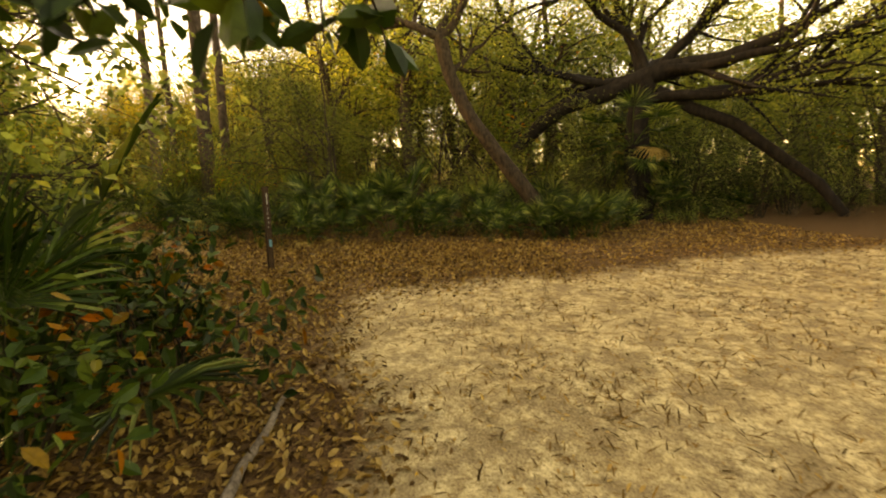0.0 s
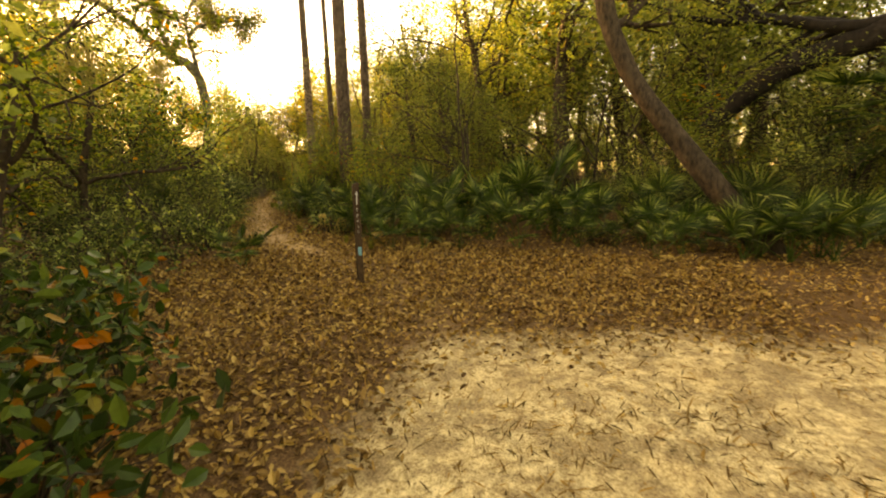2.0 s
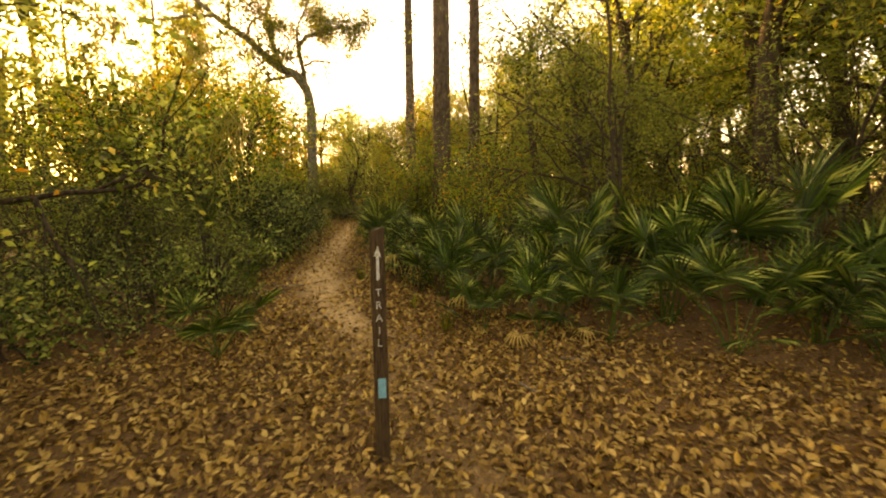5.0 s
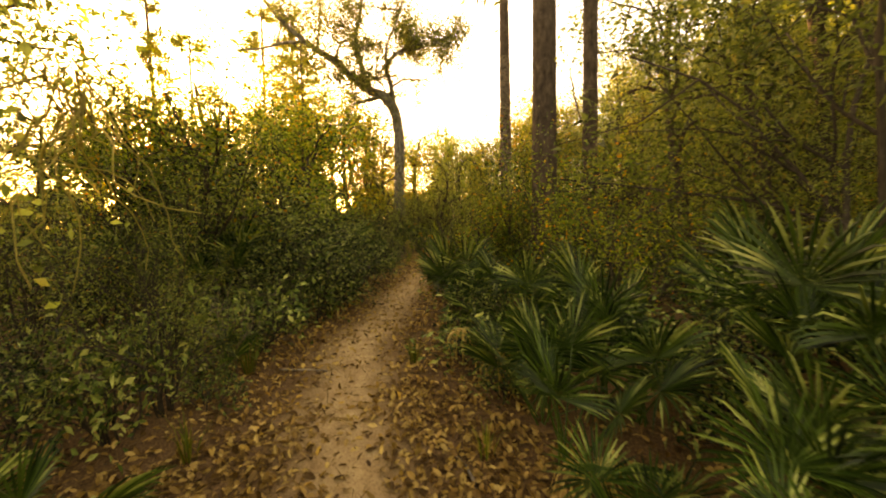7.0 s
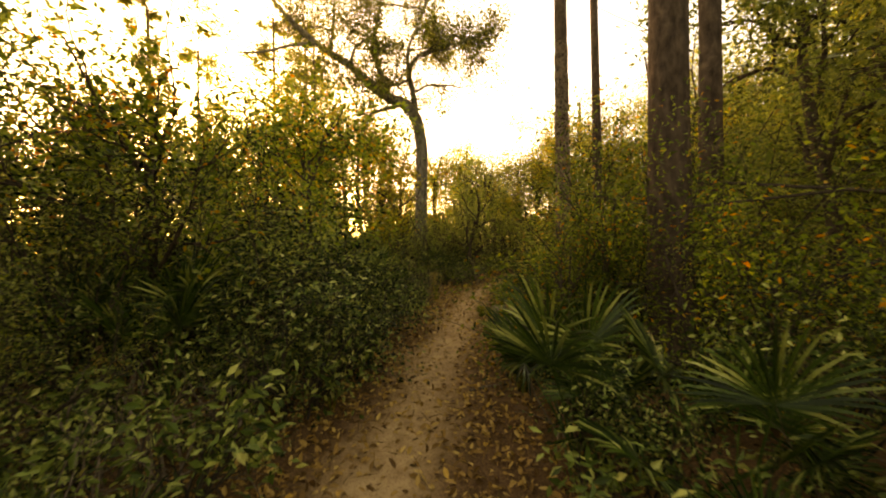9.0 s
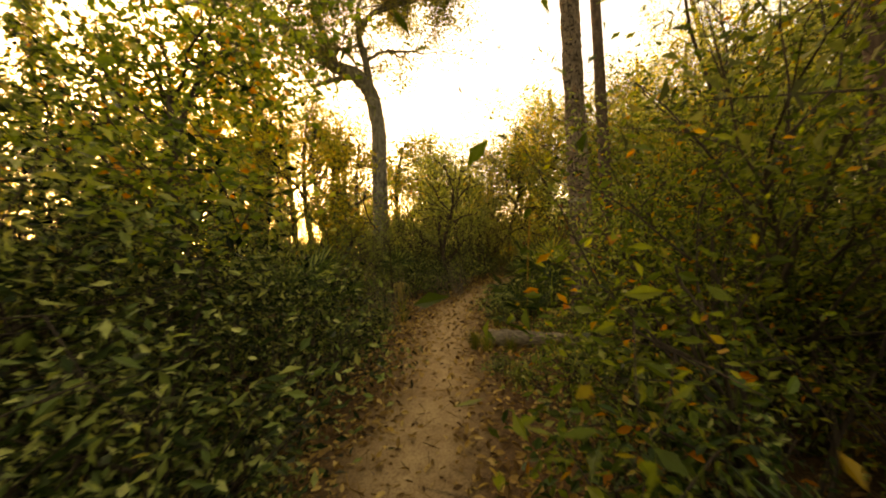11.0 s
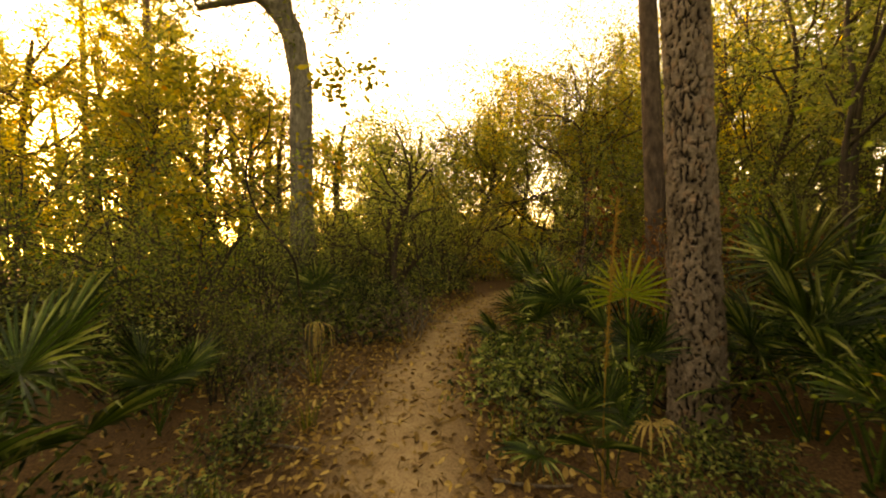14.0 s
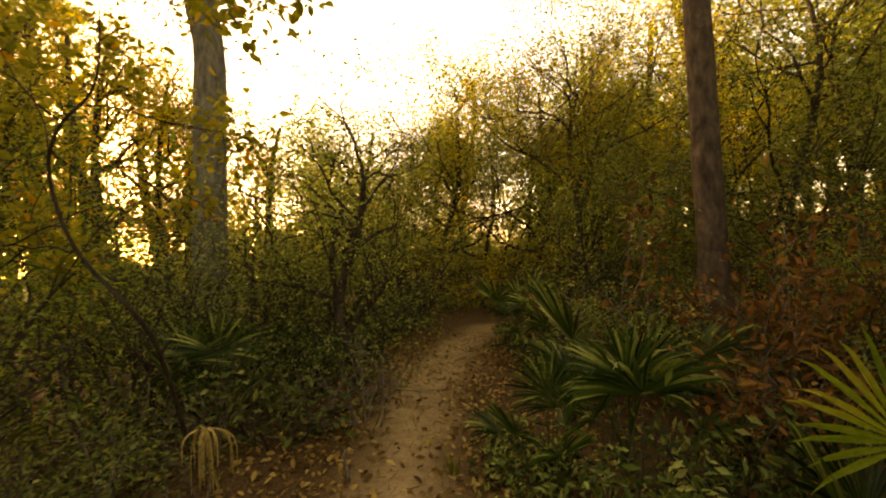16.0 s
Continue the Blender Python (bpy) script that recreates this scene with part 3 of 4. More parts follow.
# the leaning oak beside the clearing
LEAN = [(4.9, 10.95, -0.1), (4.05, 11.1, 1.0), (3.1, 11.25, 2.3), (2.35, 11.35, 3.3), (1.82, 11.36, 4.5), (1.66, 11.36, 5.3)]
lean, lean_tips = leafy_tree("leaning_oak", "leaning rough-barked oak rising out of the palmettos", 4.9, 10.95, LEAN, [0.27, 0.23, 0.2, 0.18, 0.18, 0.2],
                             [(5, (-0.85, 0, 0.4), 1.0), (5, (0.85, 0, 0.6), 1.0), (5, (0.1, 0.1, 1), 0.9), (4, (0.5, 0.8, 0.5), 0.7)], 52, M_OAK, M_OAKBARK, 0.09, 22, 0.3, depth=2, kids=4, length=2.4, clump=0.7)
# the dark sprawling oak at the far side of the clearing
ARCH = [(4.4, 15.8, 2.6), (5.3, 15.55, 3.5), (6.1, 15.35, 4.1), (7.9, 14.75, 4.6), (9.1, 14.2, 5.0), (10.6, 13.4, 5.1), (11.6, 12.7, 5.5), (12.8, 11.9, 6.2)]
arch_base = [(8.6, 14.6, -0.2), (8.4, 14.55, 2.0), (8.35, 14.5, 3.6), (8.6, 14.4, 4.8)]
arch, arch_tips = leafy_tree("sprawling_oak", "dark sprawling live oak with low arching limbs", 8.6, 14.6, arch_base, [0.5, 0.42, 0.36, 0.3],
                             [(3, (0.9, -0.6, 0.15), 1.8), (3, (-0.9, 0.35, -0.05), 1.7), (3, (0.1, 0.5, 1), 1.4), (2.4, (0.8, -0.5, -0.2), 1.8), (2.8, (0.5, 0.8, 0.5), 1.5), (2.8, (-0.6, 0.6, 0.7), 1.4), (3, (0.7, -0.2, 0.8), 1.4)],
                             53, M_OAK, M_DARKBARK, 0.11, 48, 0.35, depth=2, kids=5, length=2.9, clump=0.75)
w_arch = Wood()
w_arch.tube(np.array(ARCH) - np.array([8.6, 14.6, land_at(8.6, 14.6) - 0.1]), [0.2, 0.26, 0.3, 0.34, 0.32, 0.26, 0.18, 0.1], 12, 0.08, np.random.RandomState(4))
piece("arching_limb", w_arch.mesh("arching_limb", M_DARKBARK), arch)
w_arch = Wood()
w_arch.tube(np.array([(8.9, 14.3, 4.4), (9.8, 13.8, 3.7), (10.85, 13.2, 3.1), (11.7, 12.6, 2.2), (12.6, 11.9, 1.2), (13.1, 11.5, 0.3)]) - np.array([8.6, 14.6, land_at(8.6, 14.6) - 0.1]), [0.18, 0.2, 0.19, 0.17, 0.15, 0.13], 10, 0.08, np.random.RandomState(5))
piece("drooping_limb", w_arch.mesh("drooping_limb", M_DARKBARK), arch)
# small oaks on the side of the low sun
for k, (px, py, ph, lx, ly) in enumerate([(-6.0, 5.6, 4.6, 0.4, 0.15), (-4.2, 3.6, 4.2, 0.3, 0.3), (-2.4, 0.4, 4.5, 0.2, 0.2), (-11.5, 8.6, 4.0, 0.1, -0.1), (-8.8, 3.6, 5.5, 0, 0.1), (-9.55, 9.15, 3.6, 0.0, 0.0)]):
    zz = land_at(px, py)
    bole = [(px + lx * q * 1.6 + 0.1 * math.sin(q * 9), py + ly * q * 1.6, zz + ph * 0.7 * q - 0.1) for q in (0, 0.25, 0.5, 0.75, 1)]
    rr = random.Random(k + 70)
    leafy_tree("small_oak", "small crooked oak with thin yellow-green foliage and moss", px, py, bole, [0.08, 0.065, 0.055, 0.045, 0.03],
               [(rr.uniform(1.5, 4), (rr.uniform(-1, 1), rr.uniform(-1, 1), 0.35), rr.uniform(0.8, 1.2)) for _ in range(8)], 80 + k, M_YELLOW if k % 2 else M_OLIVE, M_OAKBARK, 0.075, 15, 0.16, "small oaks on the sunlit side", 2, 4, ph * 0.36, 0.0, clump=0.75)
# thin crooked oaks beyond the far end of the trail
for k, (px, py, ph, lx, ly) in enumerate([(-18.1, 22.5, 6.2, 0.2, 0.1), (-18.2, 24.4, 6.6, 0.1, 0.2), (-16.8, 24.2, 6.2, 0.3, 0.1), (-16.4, 26.2, 7.2, 0.0, 0.2), (-14.4, 24.9, 7.4, 0.2, 0.0),
                                            (-13.1, 22.5, 6.2, 0.25, 0.1), (-12.3, 24.3, 7.6, -0.3, 0.1), (-14.6, 18.5, 3.6, 0.1, 0.1), (-10.9, 26.5, 8.6, 0.1, 0.1), (-9.6, 24.0, 8.0, 0.2, 0.0)]):
    zz = land_at(px, py)
    rr = random.Random(k + 170)
    bole = [(px + lx * q * 2 + 0.22 * math.sin(q * 7 + k), py + ly * q * 2 + 0.15 * math.cos(q * 8 + k), zz + ph * 0.72 * q - 0.1) for q in (0, 0.2, 0.4, 0.6, 0.8, 1)]
    leafy_tree("thin_oak", "thin crooked oak with airy olive-gold foliage", px, py, bole, [0.075, 0.065, 0.055, 0.048, 0.04, 0.03],
               [(rr.uniform(1.2, 5), (rr.uniform(-1, 1), rr.uniform(-1, 1), 0.5), rr.uniform(0.7, 1.2)) for _ in range(11)], 180 + k, (M_OLIVE, M_OAK, M_GOLD)[k % 3], M_GREYBARK if k == 6 else M_OAKBARK, 0.075, 24 if ph > 5 else 5, 0.19, "thin oaks beyond the trail", 2, 4, ph * 0.27, 0.01, clump=0.8, simple="small")
# small oak with turning leaves beside the trail
TURNING = [(-14.3, 16.6, 0.5), (-13.7, 16.1, 1.6), (-13.25, 15.79, 2.0), (-13.53, 15.61, 2.34), (-13.63, 15.54, 2.56), (-13.72, 15.5, 2.91), (-13.63, 15.54, 3.15), (-13.42, 15.66, 3.3), (-13.5, 15.7, 3.9)]
leafy_tree("turning_oak", "small crooked oak with orange and yellow turning leaves", -14.3, 16.6, TURNING, [0.02, 0.015, 0.013, 0.012, 0.011, 0.01, 0.009, 0.007, 0.004],
           [(4, (-0.8, -0.5, 0.1), 0.8), (5, (-0.7, 0.4, 0.4), 1.0), (6, (-0.3, -0.5, 0.7), 1.0), (6.5, (0.3, 0.7, 0.5), 0.8), (7.5, (0.6, 0.3, 0.5), 0.8), (8, (-0.6, -0.2, 0.7), 1.0), (3.4, (-0.9, 0.1, -0.1), 0.8)],
           195, M_GOLD, M_OAKBARK, 0.085, 7, 0.09, depth=2, kids=3, length=0.95, up=0.0, simple=False)
sabal = tagged(empty("cabbage_palm", 8.0, 14.0, land_at(8.0, 14.0) - 0.05), "dark cabbage palm with drooping fronds under the sprawling oak", "palm")
w = Wood()
w.tube([(0, 0, 0), (0.05, 0.02, 0.9), (0.02, 0.05, 1.8), (0.05, 0, 2.6)], [0.2, 0.17, 0.17, 0.19], 12, 0.12, np.random.RandomState(8))
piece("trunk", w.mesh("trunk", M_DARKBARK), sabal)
for k, (px, py, ph) in enumerate([(-10.9, 11.5, 4.2)]):
    zz = land_at(px, py)
    rr = random.Random(k + 90)
    leafy_tree("laurel_tree", "dense small laurel with green leaves beside the trail", px, py, [(px + 0.1 * q, py, zz + ph * 0.7 * q - 0.1) for q in (0, 0.33, 0.66, 1)], [0.06, 0.05, 0.04, 0.025],
               [(rr.uniform(1.0, 3), (rr.uniform(-1, 1), rr.uniform(-1, 1), 0.6), rr.uniform(0.8, 1.2)) for _ in range(10)], 95 + k, M_YELLOW, M_TWIG, 0.085, 11, 0.22, "laurels", 2, 4, ph * 0.3, 0.02)
moss_strands("hanging_moss", [((-4.05, 7.36, 2.5), 0.95), ((-4.3, 7.2, 3.3), 0.7), ((-4.9, 6.6, 3.5), 0.7), ((-5.3, 6.9, 3.6), 0.6), ((-4.0, 4.9, 3.2), 1.1), ((-3.7, 4.6, 3.0), 0.9)], 62, "grey moss beards hanging from a small oak", None)
moss_strands("hanging_moss", [(tuple(np.array(t) + np.array([-16.9, 18.2, land_at(-16.9, 18.2) - 0.1])), 0.9) for t in oak_tips[::60]], 61, "grey moss beards hanging from the bent oak", oak)

# ---- palmettos ----
def frond_mesh(name, mat, reach, fan, blades, rise, droop, seed, folded=1.0):
    """One fan frond: a stalk that climbs along +y, and pleated blades round its end."""
    rng = np.random.RandomState(seed)
    a = radians(rise)
    ks = np.linspace(0, 1, 6)
    stalk = np.stack([0 * ks, reach * math.cos(a) * ks, reach * math.sin(a) * ks + 0.05 * np.sin(ks * 3.1)], -1)
    axis = np.array([0, math.cos(a - 0.15), math.sin(a - 0.15)])
    side = np.array([1.0, 0, 0])
    nor = np.cross(side, axis)
    hub = stalk[-1]
    V, F, tones = [hub], [], [0.4]
    spread = radians(118)
    for k in range(blades):
        th = -spread + 2 * spread * (k + 0.5) / blades + rng.normal(0, 0.02)
        d = math.cos(th) * axis + math.sin(th) * side
        s = -math.sin(th) * axis + math.cos(th) * side
        cup = 0.22 * (1 - math.cos(th * 0.7)) + 0.05
        L = fan * (1 - 0.25 * abs(th) / spread) * rng.uniform(0.9, 1.08)
        half = 0.5 * fan * 0.5 * 2 * spread / blades * 0.6
        hump = nor * half * 1.25 * folded
        m1 = hub + d * L * 0.5 + nor * cup * L * 0.5
        m2 = hub + d * L * 0.8 + nor * (cup * L * 0.7) + np.array([0, 0, -droop * L * 0.12])
        tip = hub + d * L * 1.0 + nor * (cup * L * 0.75) + np.array([0, 0, -droop * L * rng.uniform(0.2, 0.5)])
        i = len(V)
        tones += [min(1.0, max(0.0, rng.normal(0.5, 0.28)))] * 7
        V += [m1 + s * half, m1 - hump, m1 - s * half, m2 + s * half * 0.6, m2 - hump * 0.7, m2 - s * half * 0.6, tip]
        F += [(0, i, i + 1), (0, i + 1, i + 2), (i, i + 3, i + 4, i + 1), (i + 1, i + 4, i + 5, i + 2), (i + 3, i + 6, i + 4), (i + 4, i + 6, i + 5)]
    w = Wood()
    w.tube(stalk, np.linspace(0.011, 0.006, 6), 4)
    n = len(V)
    V = V + np.concatenate(w.v).tolist()
    F = F + (np.concatenate(w.f) + n).tolist()
    me = mesh_of(name, np.array([tuple(v) for v in V]), F, mat)
    me.attributes.new("tone", 'FLOAT', 'POINT').data.foreach_set("value", np.array(tones + [0.6] * (len(V) - len(tones)), np.float32))
    return me


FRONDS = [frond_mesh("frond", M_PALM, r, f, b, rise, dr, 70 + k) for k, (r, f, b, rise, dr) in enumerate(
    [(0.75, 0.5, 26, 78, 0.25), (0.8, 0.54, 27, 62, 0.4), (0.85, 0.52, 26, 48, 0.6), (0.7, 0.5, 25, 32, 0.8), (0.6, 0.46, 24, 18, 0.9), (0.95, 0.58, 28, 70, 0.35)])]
FROND_YELLOW = frond_mesh("frond", M_PALMY, 1.3, 0.5, 20, 78, 0.25, 90)
FROND_DRY = frond_mesh("dry_frond", M_DEAD, 0.5, 0.42, 16, 25, 2.4, 91, 0.5)
PALM_LABEL = "green saw palmetto with fan-shaped fronds"


def palmetto(x, y, count, size, seed, label=PALM_LABEL, yellow=0, dry=1, sink=0.05):
    rng = random.Random(seed)
    root = tagged(empty("saw_palmetto", x, y, land_at(x, y) - sink, rng.uniform(0, 360), size), label, "palmetto", "saw palmettos")
    turn = rng.uniform(0, 360)
    for k in range(count):
        turn += 137.5 + rng.uniform(-20, 20)
        kind = rng.choice((0, 1, 1, 2, 2, 3, 5, 5)) if k > 1 else rng.choice((0, 5))
        me = FROND_YELLOW if k < yellow else FRONDS[kind]
        s = rng.uniform(0.8, 1.15)
        piece("frond", me, root, pose(rng.uniform(-.06, .06), rng.uniform(-.06, .06), 0, rng.uniform(-8, 8), rng.uniform(-8, 8), turn) @ Matrix.Scale(s, 4))
    for k in range(dry):
        piece("dry_frond", FROND_DRY, root, pose(0, 0, 0.15, rng.uniform(-20, 5), 0, rng.uniform(0, 360)) @ Matrix.Scale(rng.uniform(0.7, 1.0), 4), "bleached hanging dead frond")
    return root


for k in range(20):
    piece("frond", FRONDS[(1, 2, 3, 4, 5)[k % 5]], sabal, pose(0, 0, 2.5, -10 - 25 * (k % 3), 0, k * 137.5) @ Matrix.Scale(1.5, 4))
for k in range(5):
    piece("dry_frond", FROND_DRY, sabal, pose(0, 0, 2.45, -30, 0, 200 + k * 40) @ Matrix.Scale(1.5, 4), "hanging tan dead frond")


# beside the trail and the clearing, place by place: x, y, fronds, size
PALMS = [
        (-3.0, 9.75, 9, 0.85), (-2.2, 9.15, 7, 0.62), (-1.65, 9.95, 9, 0.8), (-1.9, 11.2, 12, 1.15), (-0.5, 10.7, 11, 1.1), (-5.7, 11.4, 11, 0.95), (-4.7, 11.35, 9, 0.9), (-3.5, 10.15, 9, 0.8), (2.8, 9.85, 7, 0.6), (3.3, 10.35, 7, 0.75), (4.2, 10.15, 9, 0.9), (4.9, 10.2, 10, 1.0), (5.6, 10.4, 9, 0.95), (-4.2, 10.7, 6, 0.6),
        (0.35, 12.0, 13, 1.5), (-2.3, 12.0, 11, 1.15), (-0.9, 9.75, 8, 0.75), (0.9, 10.9, 10, 1.0), (2.1, 10.75, 6, 0.6), (1.6, 11.6, 9, 1.0), (3.3, 11.3, 9, 0.9), (4.9, 11.4, 12, 1.15),
        (6.0, 12.0, 9, 0.9), (-3.4, 10.9, 9, 1.0), (-1.0, 12.2, 10, 1.2), (3.0, 12.6, 9, 1.1), (7.4, 12.6, 7, 0.7), (-10.0, 15.9, 7, 0.62), (-11.25, 18.1, 10, 1.05), (-11.65, 17.6, 7, 0.72),
        (-8.75, 16.6, 10, 0.95), (-9.05, 17.05, 9, 0.85), (-12.9, 21.0, 8, 0.7), (-8.1, 17.3, 9, 1.1), (-9.0, 18.0, 9, 1.1), (-12.3, 13.3, 11, 1.05), (-13.0, 14.4, 7, 0.75), (-4.05, 7.05, 8, 0.75), (-6.2, 8.5, 6, 0.6), (-9.0, 9.2, 10, 1.2),
        (-9.9, 8.4, 9, 1.1), (-1.05, 1.35, 9, 1.55), (-1.9, 0.3, 9, 1.3), (4.5, 10.45, 9, 0.85), (5.5, 10.75, 10, 0.9), (3.7, 10.7, 7, 0.7), (-14.6, 16.9, 8, 0.8), (-13.2, 20.9, 9, 0.9), (-6.9, 14.2, 9, 1.1), (-15.8, 18.5, 8, 0.9), (9.5, 14.0, 9, 1.2), (12.5, 15.0, 8, 1.0), (-10.05, 16.75, 6, 0.85), (0.2, 10.2, 8, 0.85), (1.4, 10.6, 8, 0.8), (2.7, 10.8, 8, 0.85), (-1.6, 9.4, 7, 0.7), (6.6, 11.9, 8, 0.9), (-2.9, 10.6, 7, 0.9)]
for k, (px, py, n, s) in enumerate(PALMS):
    if (px, py) != (-10.05, 16.75):
        palmetto(px, py, n, s, 100 + k, dry=1 if k % 8 == 0 else 0)
yellow_palm = palmetto(-10.05, 16.75, 6, 0.85, 152, "saw palmetto with one bright yellow frond at the pine's foot", 0, 1)
piece("frond", FROND_YELLOW, yellow_palm, yellow_palm.matrix_basis.inverted() @ pose(-10.03, 16.4, land_at(-10.03, 16.4) - 0.03, 0, 0, 15) @ Matrix.Scale(0.84, 4), "bright yellow fan frond")

# ---- shrubs ----
def shrub_kind(name, label, height, width, stems, leaf, size, count, seed, bark=M_TWIG, aspect=0.42, low=0.15, category="shrub", blur=0.1, droop=0.25, simple=True, twigs=3, clump=0.7):
    """A shrub built once: stems that branch from the ground, and leaves round their twigs."""
    rng = np.random.RandomState(seed)
    root = tagged(empty(name, 0, 0, -50), label, category, name + "s beside the trail")
    w, tips = Wood(), []
    for k in range(stems):
        a = rng.rand() * 6.3
        out = width * rng.uniform(0.25, 0.8) / height
        grow(w, tips, (0.1 * math.cos(a), 0.1 * math.sin(a), 0), (out * math.cos(a), out * math.sin(a), 1), height * rng.uniform(0.5, 0.85), 0.007 + 0.006 * height, 2, rng, 0.16, 0.02, twigs, 0.9, 5)
    piece("branching", w.mesh("branching", bark), root)["kind"] = "stuff"
    T = np.asarray(tips)
    T = T[T[:, 2] > low * height]
    T = T[rng.rand(len(T)) < clump]
    if count:
        P = T[rng.randint(0, len(T), count)] + rng.normal(0, blur, (count, 3))
        P[:, 2] = np.maximum(P[:, 2], 0.03)
        piece("foliage", leaf_mesh("foliage", P, size, leaf, rng, aspect=aspect, droop=droop, simple=simple), root)
    return root


def variants(n, name, label, *args, seed=0, **kw):
    return [shrub_kind(name, label, *args, seed=seed + k, **kw) for k in range(n)]


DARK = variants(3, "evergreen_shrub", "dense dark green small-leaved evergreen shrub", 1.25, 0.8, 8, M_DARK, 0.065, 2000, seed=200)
COVER = variants(3, "low_shrub", "low leafy undergrowth with thin twigs", 0.5, 0.55, 9, M_COVER, 0.07, 620, seed=210, blur=0.07)
OLIVE = variants(3, "olive_shrub", "tall loose shrub with olive leaves and bare stems", 2.3, 1.0, 7, M_OLIVE, 0.055, 3600, seed=220, blur=0.12, simple="small", clump=0.55)
YELLOW = variants(2, "yellowing_shrub", "yellow-green shrub with a few orange leaves", 1.9, 1.1, 8, M_YELLOW, 0.052, 3400, seed=230, blur=0.12)
BROAD = variants(2, "oak_sapling", "broad-leaved oak sapling with some orange autumn leaves", 1.3, 0.9, 7, M_BROAD, 0.125, 650, seed=240, aspect=0.5, simple=False)
BRUSH = variants(2, "bare_brush", "tangle of bare grey dead twigs", 0.9, 0.9, 8, M_COVER, 0.05, 110, seed=250, bark=M_GREYTWIG, twigs=2)
RUST = variants(1, "withered_shrub", "withered shrub with hanging rust-brown leaves", 1.3, 1.1, 7, M_RUST, 0.085, 650, seed=260, bark=M_GREYTWIG, droop=0.8, simple=False)
SAPLING = variants(3, "sapling", "slender sapling with sparse olive foliage", 4.6, 1.1, 3, M_OLIVE, 0.085, 3600, seed=270, blur=0.2, simple="small", clump=0.4, low=0.25, category="tree")
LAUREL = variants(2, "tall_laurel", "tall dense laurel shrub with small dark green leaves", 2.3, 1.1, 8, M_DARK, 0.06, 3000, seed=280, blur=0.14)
MASTERS = LAUREL + DARK + COVER + OLIVE + YELLOW + BROAD + BRUSH + RUST + SAPLING


def plant(kind, x, y, scale, rng, lift=0.0):
    ob = copy_thing(kind, pose(0, 0, 0))
    ob.matrix_basis = pose(x, y, land_at(x, y) - 0.03 + lift, 0, 0, rng.uniform(0, 360)) @ Matrix.Diagonal((scale * rng.uniform(0.85, 1.15), scale * rng.uniform(0.85, 1.15), scale * rng.uniform(0.85, 1.15), 1))
    return ob


def scatter(kinds, lo, hi, gap, sizes, seed, keep=lambda x, y: True, area=(-34, 20, -6, 42)):
    """Plants of the given kinds between lo and hi metres from the open ground, no nearer than gap to each other."""
    rng = random.Random(seed)
    x0, x1, y0, y1 = area
    tries = int((x1 - x0) * (y1 - y0) / gap ** 2 * 1.6)
    xs, ys = np.array([rng.uniform(x0, x1) for _ in range(tries)]), np.array([rng.uniform(y0, y1) for _ in range(tries)])
    od = open_distance(xs, ys)
    bare = [(a, b, 0.52 * s) for a, b, _, s in PALMS] + [(-9.3, 14.9, 0.75), (-9.3, 14.2, 0.6), (-8.6, 14.4, 0.55), (-9.9, 16.3, 0.5), (-13.6, 16.3, 0.6), (-12.0, 18.0, 0.7), (-11.5, 18.0, 0.6), (-8.9, 15.9, 1.0), (-9.3, 16.3, 0.9), (-8.4, 16.7, 1.0), (-10.6, 17.6, 0.7), (-11.0, 16.7, 0.6), (-12.9, 15.6, 0.6), (-11.6, 14.6, 0.55), (-12.2, 15.0, 0.6), (-10.9, 13.9, 0.5)]
    cells, n = {}, 0
    for x, y, d in zip(xs, ys, od):
        if not lo <= d <= hi or not keep(x, y) or any((x - a) ** 2 + (y - b) ** 2 < r * r for a, b, r in bare):
            continue
        c = (int(x // gap), int(y // gap))
        if any((x - px) ** 2 + (y - py) ** 2 < gap * gap for i in (-1, 0, 1) for j in (-1, 0, 1) for px, py in cells.get((c[0] + i, c[1] + j), ())):
            continue
        cells.setdefault(c, []).append((x, y))
        plant(rng.choice(kinds), x, y, rng.uniform(*sizes), rng)
        n += 1
    return n


def seen_side(x, y):
    """The belt round the walk, without the ground behind its start."""
    return y > -3 + 0.2 * abs(x)


# Degrees left of +y and metres, as seen from the viewpoint (-6, 12).
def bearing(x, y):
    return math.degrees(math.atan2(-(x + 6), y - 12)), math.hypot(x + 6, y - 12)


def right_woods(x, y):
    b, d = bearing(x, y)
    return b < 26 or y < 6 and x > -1


